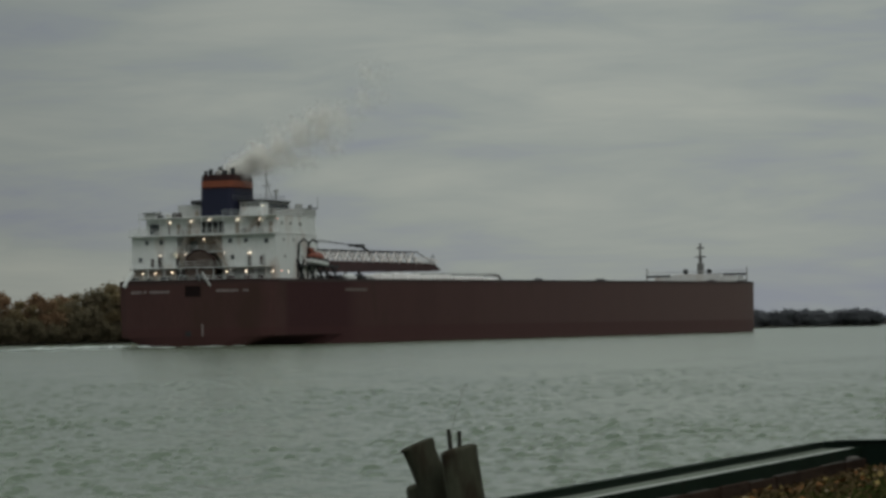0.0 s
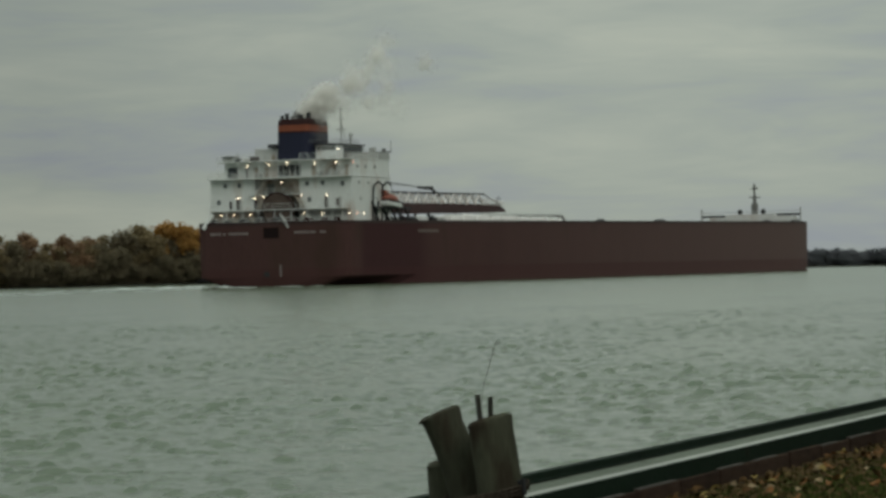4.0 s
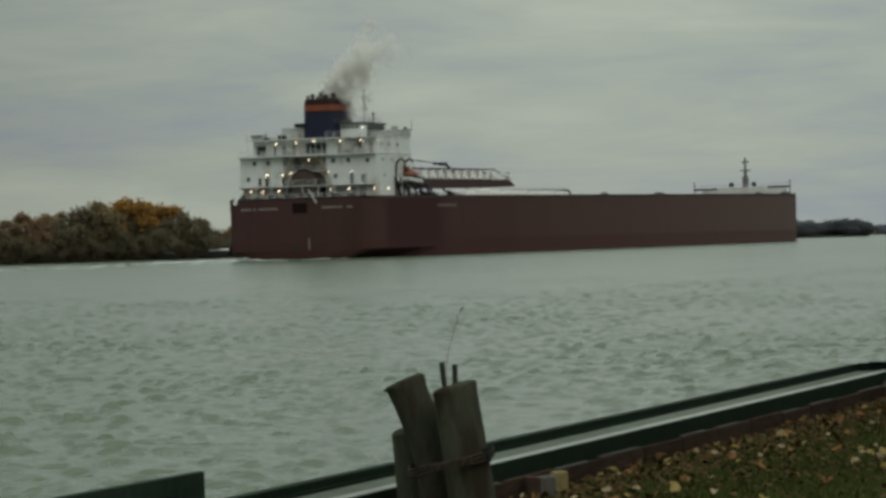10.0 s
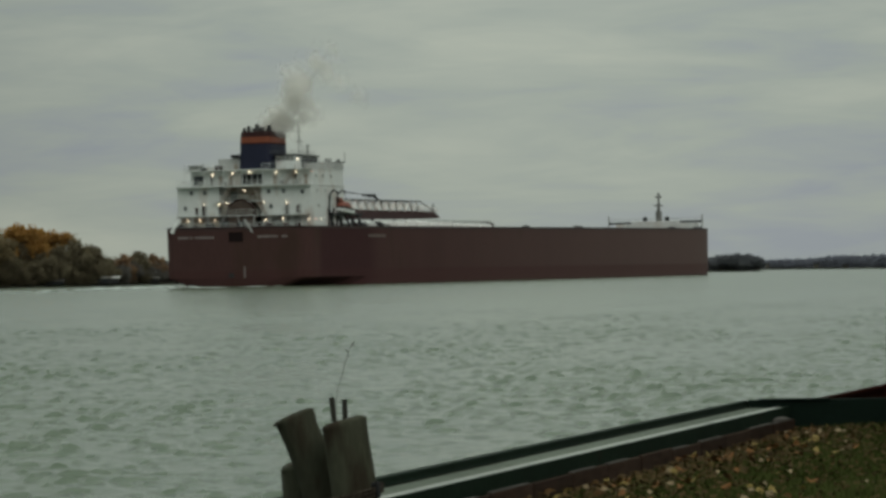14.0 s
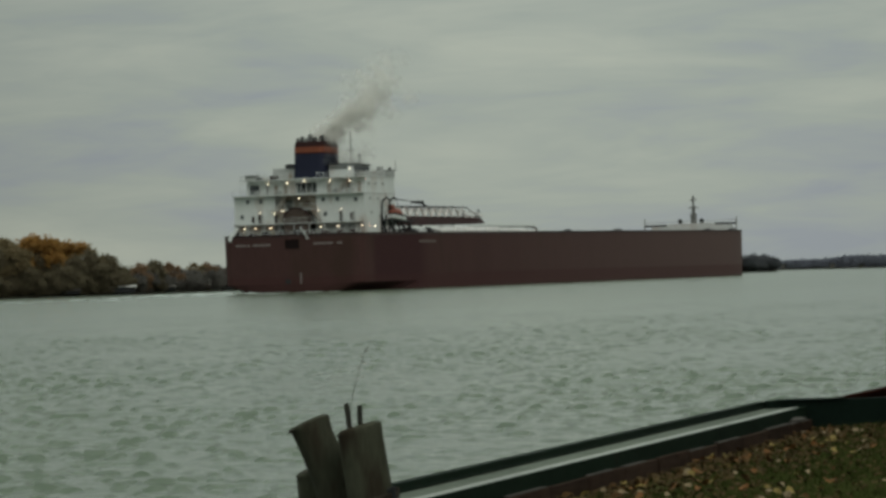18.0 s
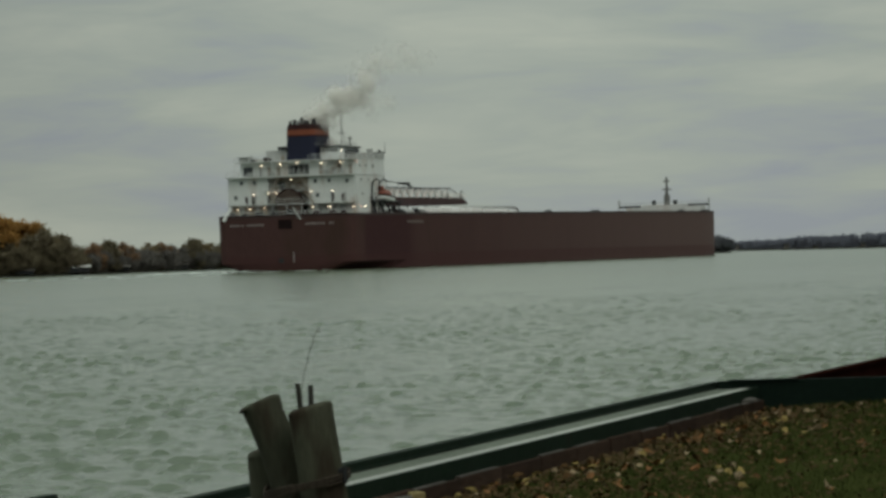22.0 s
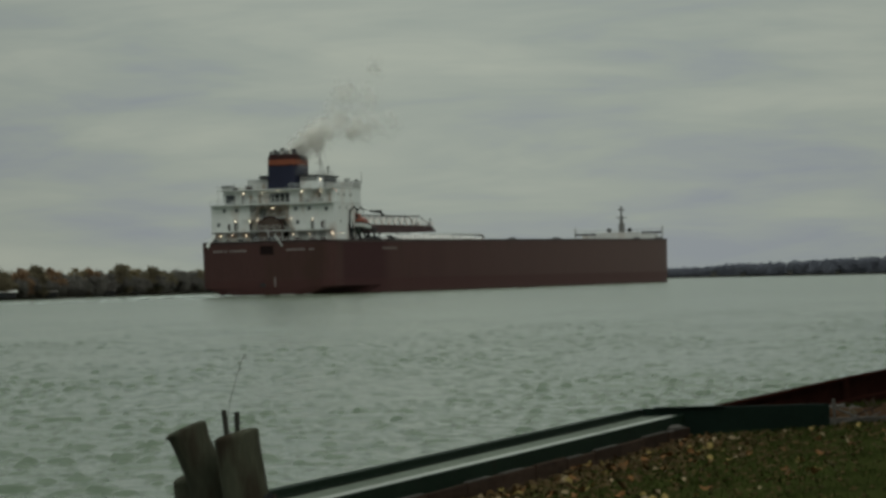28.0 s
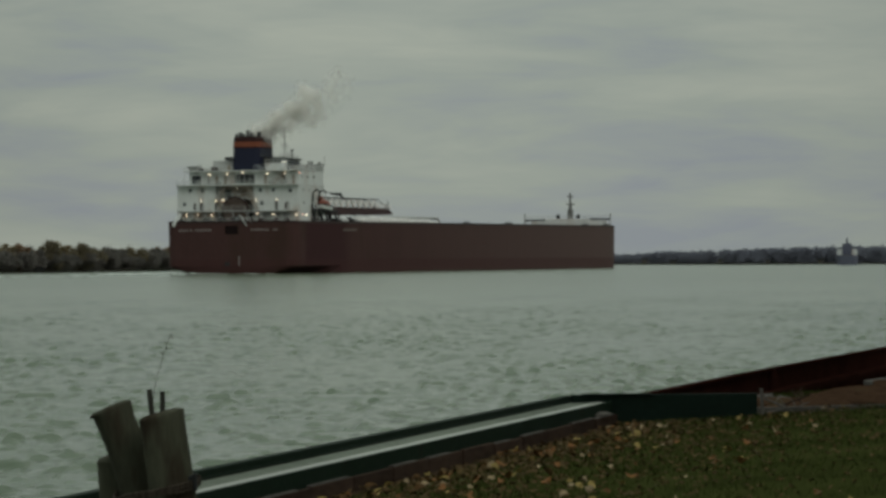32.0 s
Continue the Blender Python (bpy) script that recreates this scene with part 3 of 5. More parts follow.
for k in range(4):
    part("vent_louvre", box(B(), -1.7 + k * 1.26, -0.66 + k * 1.26, 3.86, 4.04, 20.55, 22.6, 0.03), M_DARK, ship, "dark vent louvre")
part("window_bank", box(B(), -9.4 - 2.1, -9.4, 3.86, 4.04, 20.6, 22.4, 0.03), M_GLASS, ship, "dark bank of windows")
for x in (-6.6, -4.4, 5.4, 9.6, 12.2):
    part("tier_door", box(B(), x, x + 0.8, 3.86, 4.04, 20.35, 22.3, 0.03), M_TAN, ship)
for x, z in ((-9.7, 14.4), (8.5, 14.4), (11.2, 14.4), (-12.2, 11.8), (-8.2, 11.8), (5.5, 11.8), (10.4, 11.8)):
    part("weather_door", box(B(), x, x + 0.75, 2.76, 2.95, z, z + 1.9, 0.03), M_GREY, ship)
for x in (-4.6, -2.9, 1.7):
    part("recess_door", box(B(), x, x + 0.9, 6.05, 6.25, 14.35, 16.4, 0.03), M_TAN, ship)
part("winch_housing", box(B(), -6.2, -3.6, 3.2, 6.0, 14.3, 16.6, 0.1), M_TAN, ship, "tan winch housing")
bm = B()
bmesh.ops.create_cone(bm, cap_ends=True, segments=28, radius1=3.0, radius2=3.0, depth=1.6, matrix=Matrix.Translation((0.0, 2.2, 14.3)) @ Matrix.Rotation(math.pi / 2, 4, "X"))
part("hawser_reel", bm, material("reel_brown", (0.085, 0.064, 0.055), 0.8, vary=0.4, scale=1.2), ship, "big brown hawser reel")
bm = B()
for k in range(24):
    a0, a1 = math.pi * k / 24, math.pi * (k + 1) / 24
    rod(bm, (3.1 * math.cos(a0), 1.35, 14.3 + 3.1 * math.sin(a0)), (3.1 * math.cos(a1), 1.35, 14.3 + 3.1 * math.sin(a1)), 0.14, seg=6)
part("reel_flange", bm, M_SOOT, ship, "dark rim of the hawser reel")


def ladder(p, q, width=0.9):
    p, q = Vector(p), Vector(q)
    bm = B()
    for s in (-width / 2, width / 2):
        rod(bm, p + Vector((0, s, 0)), q + Vector((0, s, 0)), 0.11, seg=6)
        rod(bm, p + Vector((0, s, 0.9)), q + Vector((0, s, 0.9)), 0.05, seg=6)
    k = int((q - p).length / 0.4)
    for i in range(k):
        c = p.lerp(q, (i + 0.5) / k)
        box(bm, c.x - 0.13, c.x + 0.13, c.y - width / 2, c.y + width / 2, c.z - 0.03, c.z + 0.03)
    return part("stairway", bm, M_TAN, ship)


ladder((-5.6, 2.6, 16.2), (-3.4, 2.6, 20.1))
ladder((-3.0, 2.0, 14.4), (-5.0, 2.0, 17.1))
ladder((3.6, 3.0, 17.1), (1.4, 3.0, 20.1))
ladder((8.0, 3.4, 20.3), (10.6, 3.4, 23.3))
ladder((4.6, 2.2, 14.3), (2.6, 2.2, 17.0))
bm = B()
rod(bm, (2.7, -1.2, 13.4), (4.7, -1.9, 10.8), 0.16)
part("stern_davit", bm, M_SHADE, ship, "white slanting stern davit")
bm = B()
rod(bm, (-12.5, 0.9, 13.6), (-13.9, -0.3, 10.9), 0.42)
part("stern_davit", bm, M_WHITE, ship, "white slanting stern davit")


def railing(pts, height=1.05, every=1.6, mat=M_WHITE, r=0.045):
    bm = B()
    for p, q in zip(pts, pts[1:]):
        p, q = Vector(p), Vector(q)
        for h in (0.5, 1.0):
            rod(bm, p + Vector((0, 0, h * height)), q + Vector((0, 0, h * height)), r, seg=5)
        k = max(1, int((q - p).length / every))
        for i in range(k + 1):
            c = p.lerp(q, i / k)
            rod(bm, c, c + Vector((0, 0, height)), r, seg=5)
    return part("railing", bm, mat, ship)


railing([(-14.6, 19, 20.28), (-14.6, 1.9, 20.28), (14.7, 1.9, 20.28)], r=0.03)
railing([(-13.0, 18, 23.5), (-13.0, 2.6, 23.5), (-3.5, 2.6, 23.5)], r=0.035)
railing([(4.2, 2.6, 23.5), (14.6, 2.6, 23.5), (14.6, 14, 23.5)], r=0.035)
railing([(-14.2, 1.1, 14.32), (14.2, 1.1, 14.32), (14.6, 2.9, 14.32)], r=0.03)
railing([(-15.0, -0.2, 11.6), (-10, -1.4, 11.6), (0, -1.9, 11.6), (10, -1.4, 11.6), (15, -0.2, 11.6)])
railing([(-6.2, 2.1, 17.18), (4.4, 2.1, 17.18)], r=0.03)
railing([(3.6, 8.0, 26.55), (3.6, 19.4, 26.55), (8.4, 19.4, 26.55), (8.4, 8, 26.55)], 0.9, mat=M_STEEL, r=0.025)
for x in (-14.0, -10.5, -7.2, -3.8, -0.4, 3.0, 6.4, 9.8, 13.6):
    part("stanchion", rod(B(), (x, 1.2, 11.6), (x, 1.2, 14.2), 0.08, seg=6), M_WHITE, ship)
for x in (-12.6, -8.4, -4.0, 0.2, 4.6, 8.4, 12.8):
    part("stanchion", rod(B(), (x, 2.0, 20.2), (x, 2.0, 23.4), 0.055, seg=6), M_WHITE, ship)
# gear of the aft main deck; solid dark plates paint in its shaded openings
for x0, x1 in ((-14.6, -12.4), (-11.2, -8.6), (-7.6, -5.5), (4.1, 5.3), (6.4, 10.2), (11.3, 13.8)):
    part("shelter_panel", box(B(), x0, x1, 2.72, 2.93, 11.7, 13.9, 0.03), M_TAN if x0 < 4 else M_GREY, ship)
for x, w, h in ((-12.6, 1.0, 0.9), (-9.4, 0.8, 0.7), (-6.2, 1.1, 1.0), (-2.6, 0.7, 1.2), (0.9, 0.9, 1.3), (4.6, 0.6, 0.8), (7.2, 1.1, 0.9), (10.8, 0.9, 0.8), (13.2, 0.6, 0.9)):
    bm = B()
    box(bm, x - w, x + w, 0.9, 1.7, 11.55, 11.8 + h * 0.5, 0.1)
    rod(bm, (x - w * 0.7, 1.3, 11.7 + h * 0.6), (x + w * 0.7, 1.3, 11.7 + h * 0.6), h * 0.45, seg=12)
    part("mooring_winch", bm, M_DARK if x < 2 else M_SOOT, ship)
for x, y, z in ((-10.2, 4.2, 20.3), (-5.2, 4.1, 20.3), (7.4, 4.1, 20.3), (11.0, 4.1, 20.3)):
    part("deck_box", box(B(), x, x + 1.1, y - 0.9, y - 0.3, z, z + 0.9, 0.05), M_GREY, ship)
for x in (-11.4, -9.9, -6.2, 10.9):
    part("hose_cabinet", box(B(), x, x + 0.5, 2.7, 2.92, 14.6, 16.0, 0.03), M_SOOT, ship)
for z0, z1, x0, x1 in ((17.2, 19.2, -5.0, -3.6), (17.2, 19.2, 2.2, 3.4), (11.7, 14.0, -5.1, -3.0), (11.7, 14.0, -0.4, 1.6)):
    part("recess_opening", box(B(), x0, x1, 6.0, 6.22, z0, z1, 0.03), M_STEEL if z0 > 15 else M_DARK, ship)
part("stern_capping", box(B(), -14.4, 14.4, 0.0, 0.35, 11.62, 12.0, 0.05), M_SOOT, ship)
# radar mast and whip aerials
bm = B()
tube(bm, [(6.6, 13.5, 26.5), (6.6, 13.5, 33.4)], 0.13)
tube(bm, [(5.6, 13.5, 29.4), (7.6, 13.5, 29.4)], 0.09)
tube(bm, [(6.0, 13.5, 31.4), (7.2, 13.5, 31.4)], 0.07)
tube(bm, [(6.6, 13.5, 31.0), (7.7, 13.5, 26.6)], 0.08)
tube(bm, [(8.1, 14.5, 26.5), (8.1, 14.5, 28.7)], 0.22)
tube(bm, [(7.6, 14.5, 28.3), (8.6, 14.5, 28.3)], 0.16)
part("radar_mast", bm, M_GREY, ship, "slim grey radar mast with crosstrees")
for x, y, z0, z1 in ((-3.6, 9, 25.3, 27.4), (-5.6, 14, 25.3, 26.8), (14.4, 18.9, 24.9, 27.2), (-12.6, 16, 23.5, 24.9), (-10.2, 3.2, 23.5, 25.2), (9.6, 17, 23.5, 26.6)):
    part("aerial", rod(B(), (x, y, z0), (x, y, z1), 0.09, 0.05, seg=6), M_GREY, ship)
# deck lamps, alight
for x, y, z, red in ((-8.0, 3.7, 22.6, 0), (-3.5, 3.7, 22.75, 0), (0.3, 3.7, 22.95, 0), (6.1, 3.7, 22.75, 0), (10.5, 3.7, 22.75, 0), (14.1, 3.7, 22.75, 1),
                     (-1.2, 4.3, 19.4, 0), (2.7, 4.3, 19.4, 0), (-9.5, 2.6, 16.55, 0), (-6.1, 2.6, 16.55, 0), (-3.9, 2.1, 16.75, 0), (-1.6, 2.1, 16.75, 0), (2.6, 2.1, 16.75, 1),
                     (4.1, 2.1, 16.75, 0), (8.9, 2.6, 16.7, 0), (-13.2, 2.6, 13.4, 0), (-10.4, 2.6, 13.4, 0), (-7.0, 2.6, 13.45, 0), (-1.5, 5.8, 13.3, 1), (4.2, 2.6, 13.4, 0),
                     (8.1, 2.6, 13.4, 0), (13.6, 2.6, 13.3, 0), (14.95, 6.0, 13.3, 0), (14.95, 3.2, 13.3, 1), (9.0, 7.9, 25.4, 0)):
    part("deck_lamp", ball(B(), (x, y, z), 0.105 if not red else 0.09, sub=2), M_LAMPRED if red else M_LAMP, ship)
# dark posts that carry the free-standing lamps
for x, y, z0, z1 in ((-8.0, 3.5, 20.3, 22.5), (10.5, 3.5, 20.3, 22.65), (-9.5, 2.4, 14.35, 16.45), (8.9, 2.4, 14.35, 16.6)):
    part("lamp_post", rod(B(), (x + 0.7, y, z0), (x + 0.7, y, z1), 0.13, seg=8), M_SOOT, ship)
# lifeboat and davits on the starboard side
bm = B()
ball(bm, (0, 0, 0), 1.0, (1.25, 3.1, 1.0), 3)
boat = part("lifeboat", bm, M_BOATRED, ship, "enclosed orange lifeboat in its davits", at=Matrix.Translation((15.2, 18.2, 16.0)) @ Matrix.Rotation(radians(-4), 4, "X"))
smooth(boat)
part("lifeboat_hull", box(B(), -1.3, 1.3, -3.2, 3.2, -1.4, -0.55, 0.4), M_WHITE, boat, "pale lower lifeboat hull")
part("canopy_stripe", box(B(), -0.5, 0.5, -2.0, 2.2, 0.95, 1.2, 0.1), M_WHITE, boat, "white canopy strip")
part("rubbing_band", box(B(), -1.42, 1.42, -3.0, 3.0, -0.5, -0.3, 0.08), M_DARK, boat)
part("coxswain_hood", box(B(), -0.6, 0.6, -2.9, -1.6, 0.7, 1.5, 0.2), M_BOATRED, boat)
for y in (11.4, 15.4):
    bm = B()
    tube(bm, [(14.9, y, 12), (15.2, y, 18.4), (16.0, y + 0.4, 19.2), (16.3, y + 1.4, 18.6)], 0.17)
    part("boat_davit", bm, M_DARK, ship, "dark boat davit")
    part("boat_fall", rod(B(), (16.2, y + 1.4, 18.6), (15.4, y + 4.0, 16.8), 0.05, seg=6), M_DARK, ship)
for y, z0, z1, w in ((12.5, 11.7, 15.5, 0.26), (17.0, 11.9, 14.4, 0.22), (20.5, 11.9, 14.4, 0.22), (23.0, 11.9, 14.4, 0.22), (26.5, 11.9, 14.6, 0.2)):
    bm = B()
    tube(bm, [(15.0, y - 1.4, z1), (15.2, y + 0.9, z0)], w)
    tube(bm, [(15.0, y + 1.3, z1), (15.2, y - 0.6, z0)], w * 0.8)
    part("cradle_brace", bm, M_DARK, ship)
block("cradle_beam", 14.3, 15.9, 11, 27, 14.2, 14.5, M_DARK)
for y, w, h, mt in ((14.2, 1.0, 1.1, M_SOOT), (18.6, 0.8, 1.4, M_DARK), (22.0, 1.1, 0.9, M_WHITE), (25.5, 0.8, 1.2, M_SOOT), (29.5, 1.5, 1.0, M_DARK), (34.0, 2.0, 1.25, M_WHITE), (39.0, 1.2, 1.3, M_DARK), (43.0, 1.4, 0.9, M_GREY)):
    bm = B()
    box(bm, 12.4, 14.2, y - w, y + w, 11.6, 11.7 + h * 0.8, 0.12)
    rod(bm, (13.3, y - w, 11.8 + h * 0.8), (13.3, y + w, 11.8 + h * 0.8), 0.3, seg=10)
    part("deck_gear", bm, mt, ship)
# unloading boom
M_LATTICE = material("worn_lattice_paint", (0.58, 0.56, 0.53), 0.6, vary=0.25, scale=0.9, stain=(0.30, 0.18, 0.14), stain_at=0.6)
boom = new("unloading_boom")
boom.parent = ship
bm = B()
vs = [bm.verts.new((x, y, z)) for x in (-1.6, 1.6) for y, z in ((24, 13.5), (60, 14.0), (98, 14.5), (104.8, 14.7), (103.4, 15.4), (99.5, 16.3), (24, 16.0))]
bm.faces.new(vs[:7])
bm.faces.new(vs[:6:-1])
for i in range(7):
    bm.faces.new((vs[i], vs[(i + 1) % 7], vs[7 + (i + 1) % 7], vs[7 + i]))
bmesh.ops.recalc_face_normals(bm, faces=bm.faces)
part("belt_housing", bm, M_MAROON, boom, "dark maroon conveyor housing")
for x in (-1.6, 1.6):
    part("top_chord", tube(B(), [(x, 26, 18.1), (x, 92.5, 18.4)], 0.15, 6), M_DARK, boom)
    n_bay = 15
    for i in range(n_bay):
        y0 = 26 + i * 66 / n_bay
        ym = y0 + 66 / n_bay / 2
        bm = B()
        rod(bm, (x, y0, 16.1), (x, y0, 18.2), 0.08, seg=6)
        rod(bm, (x, y0, 16.1), (x, ym, 18.2), 0.16, seg=6)
        rod(bm, (x, ym, 18.2), (x, y0 + 66 / n_bay, 16.1), 0.16, seg=6)
        part("lattice_brace", bm, M_LATTICE, boom)
part("boom_tip_frame", tube(B(), [(1.6, 92.5, 18.4), (1.6, 102, 15.9), (-1.6, 102, 15.9), (-1.6, 92.5, 18.4)], 0.15, 6), M_GREY, boom)
bm = B()
tube(bm, [(0, 62.5, 19.4), (0, 67.5, 19.4), (0, 69.5, 19.0), (0, 73.0, 17.9)], 0.27)
box(bm, -0.4, 0.4, 66.0, 69.2, 19.0, 19.7, 0.1)
for z in (20.3, 21.2):
    tube(bm, [(0, 17.2, z + 0.6), (0, 63, 19.5)], 0.06)
part("hoist_arm", bm, M_DARK, boom, "dark boom hoist arm")
for y in (34, 64, 84):
    for x in (-1.5, 1.5):
        part("boom_rest", tube(B(), [(x, y - 1.2, deck_z(y) - 0.1), (x, y, 14.6), (x, y + 1.2, deck_z(y) - 0.1)], 0.16), M_DARK, boom)
bm = B()
tube(bm, [(1.6, 99, 16.0), (1.6, 100.5, 18.0), (1.6, 101.5, 17.2)], 0.07, 6)
tube(bm, [(1.6, 99.8, 17.4), (1.6, 102.0, 15.6)], 0.06, 6)
part("tip_lamp_bracket", bm, M_DARK, boom)
bm = B()
for x in (-1.7, 1.7):
    tube(bm, [(x, 90, 17.3), (x, 98, 17.2), (x, 103.6, 16.4)], 0.09, 6)
    for y in (91.5, 93.5, 95.5, 97.5, 99.5, 101.5):
        rod(bm, (x, y, 15.9), (x, y + 0.8, 17.3 - 0.03 * max(0, y - 96)), 0.08, seg=6)
part("tip_rail", bm, M_LATTICE, boom, "pale guard rail round the boom tip")
# hatch crane, conduit and deck gear
block("hatch_crane", 8.5, 12.5, 56, 60, 11.8, 13.6)
M_BRIGHT = material("bright_white_paint", (0.80, 0.80, 0.78), 0.5, vary=0.10, scale=0.3, stain=(0.50, 0.47, 0.43), stain_at=0.62)
for y, ln, z1 in ((50, 5, 13.2), (56, 6, 13.5), (63, 6, 13.4), (70, 5, 13.2), (76, 8, 13.35), (86, 5, 13.1), (92, 9, 13.1), (103, 6, 12.8)):
    block("deck_locker", 9.0, 13.0, y, y + ln, 11.7, z1, M_BRIGHT, label="white steel deck locker", bevel=0.35)
bm = B()
tube(bm, [(10, 72, 13.55), (10, 114.5, 13.75), (10, 116.5, 13.5), (10, 117.6, 12.9), (10, 117.8, 11.9)], 0.30)
part("deck_conduit", bm, M_GREY, ship, "long grey pipe bending down to the deck")
for y in range(74, 116, 8):
    part("conduit_stand", rod(B(), (10, y, 11.8), (10, y, 13.5), 0.12, seg=6), M_GREY, ship)
for y in (132, 170, 171.8, 252, 276):
    bm = B()
    ball(bm, (13, y, deck_z(y) + 0.1), 1.0, (1.2, 2.0, 0.75))
    part("deck_winch", bm, M_DARK, ship)
# bow gear
block("bow_bulwark", -13.2, 13.2, 278.9, 279.3, 12.8, 14.0, label="low white bulwark across the bow deck")
block("forecastle_house", -6.5, 7.5, 276, 286, 12.8, 15.5, label="low white forecastle house")
block("bow_deck_house", 7.5, 12.0, 277, 282, 12.8, 14.9)
block("bow_deck_house", -11.5, -6.5, 277, 282, 12.8, 14.8)
bm = B()
tube(bm, [(0, 282, 14.8), (0, 282, 18.5)], 0.95)
tube(bm, [(0, 282, 18.5), (0, 282, 20.6)], 0.5)
tube(bm, [(0, 282, 20.6), (0, 282, 23.8)], 0.3)
tube(bm, [(-1.5, 282, 20.2), (1.5, 282, 20.2)], 0.16)
tube(bm, [(-1.0, 282, 22.6), (1.0, 282, 22.6)], 0.2)
part("foremast", bm, material("mast_grey", (0.13, 0.13, 0.125), 0.6, vary=0.3, scale=0.6), ship, "grey steel foremast with crosstree")
for x, s in ((-14, -1), (14, 1)):
    part("bow_post", rod(B(), (x, 278.5, 12.8), (x, 278.5, 17.2), 0.22, seg=8), M_GREY, ship)
part("bow_rail", tube(B(), [(-14, 278.5, 15.1), (-5, 278.5, 15.1)], 0.3, 8), M_DARK, ship)
part("bow_rail", tube(B(), [(5, 278.5, 15.3), (14, 278.5, 15.3)], 0.3, 8), M_DARK, ship)
part("bow_rail", tube(B(), [(-14, 278.5, 16.1), (14, 278.5, 16.3)], 0.07, 6), M_GREY, ship)
for x in (-3.2, 3.4):
    part("bow_light", ball(B(), (x, 279, 16.2), 0.75), M_DARK, ship)
for x in (-10, -7, 8, 11):
    part("windlass", ball(B(), (x, 284, 13.3), 0.9, (1.8, 1, 0.8)), M_DARK, ship)

# the house stands aft of the funnel's datum, the mooring gear out on the counter
SET_BACK = {-2.1: ("deckhouse_port", "deckhouse_starboard", "deckhouse_centre", "upper_tier", "promenade_slab", "boat_deck_slab", "aft_walkway", "middle_balcony",
                   "bridge_wing", "wing_rail", "wing_gear", "searchlight", "crew_bench", "stern_locker", "porthole", "vent_louvre", "window_bank", "tier_door",
                   "weather_door", "recess_door", "winch_housing", "hawser_reel", "reel_flange", "lamp_post", "corner_shelter", "shelter_roof", "stairway", "railing", "stanchion", "shelter_panel", "deck_box", "hose_cabinet",
                   "recess_opening", "deck_lamp", "boat_davit", "boat_fall", "cradle_brace", "cradle_beam", "lifeboat"),
            -3.6: ("stern_davit", "mooring_winch", "stern_capping")}
for back, kinds in SET_BACK.items():
    for ob in ship.children:
        if ob.name.split(".")[0] in kinds:
            ob.location.y += back
            if ob.name.split(".")[0] in ("deck_lamp", "vent_louvre", "tier_door", "stairway", "weather_door", "recess_door", "recess_opening", "winch_housing", "hose_cabinet"):
                ob.location.x += 0.7
# broken water astern
bm = B()
foam_rng = random.Random(15)
for i in range(110):
    y = -foam_rng.random() ** 1.3 * 120 - 6
    x = foam_rng.gauss(0, 4.5) + (-9 if i % 3 else 6) * (1 - y / 140) * 0.8
    ball(bm, (x, y, 0.02), foam_rng.uniform(0.4, 1.0), (1.2, 2.6, 0.06), 1)
for i in range(70):
    # churned ridge close behind the counter
    y = -7 - foam_rng.random() ** 1.5 * 30
    x = -13 + foam_rng.gauss(0, 2.5) + 0.12 * y
    ball(bm, (x, y, 0.05), foam_rng.uniform(0.6, 1.3), (1.2, 2.2, 0.34 + 0.007 * y), 1)
tagged(part("wake_foam", bm, M_FOAM, ship, "pale broken wake water astern"), kind="stuff")

# ---- smoke, in drifting clusters ----
plume = new("smoke_plume")
tagged(plume, "grey exhaust smoke drifting up from the funnel", "smoke", kind="stuff")
smoke_meshes = []
rnd = random.Random(4)
for k in range(7):
    # a puff is a loose swarm of thin flakes, densest at its heart
    spread = 0.52 + 0.20 * k
    verts, faces = [], []
    lobes = [Vector((rnd.gauss(0, 0.6), rnd.gauss(0, 0.6), rnd.gauss(0, 0.5))) * spread for _ in range(5)]
    for i in range(280):
        c = rnd.choice(lobes) + Vector((rnd.gauss(0, 0.45), rnd.gauss(0, 0.45), rnd.gauss(0, 0.42))) * spread
        u = Vector((rnd.gauss(0, 1), rnd.gauss(0, 1), rnd.gauss(0, 1))).normalized()
        w = u.cross(Vector((rnd.gauss(0, 1), rnd.gauss(0, 1), rnd.gauss(0, 1)))).normalized()
        r = spread * rnd.uniform(0.28, 0.5)
        j = len(verts)
        verts += [tuple(c + r * (u * math.cos(q) + w * math.sin(q))) for q in (0.2, 1.5, 2.6, 3.8, 5.1)]
        faces.append((j, j + 1, j + 2, j + 3, j + 4))
    me = bpy.data.meshes.new("smoke_puff")
    me.from_pydata(verts, [], faces)
    me.materials.append(M_SMOKE_THIN if k > 4 else M_SMOKE)
    smoke_meshes.append(me)


def wind(t):
    """Drift of the smoke in the ship's own axes at t: sideways, forwards and up, in metres a second."""
    ratio = float(np.interp(t, (-8, 1.0, 2.5, 5.0, 9.0, 13.0, 17.0, 24.0, 32.0), (1.6, 1.45, 0.75, 0.64, 0.85, 1.1, 1.3, 1.35, 1.55)))
    return Vector((2.55 * ratio, 1.5 * ratio, 3.1))


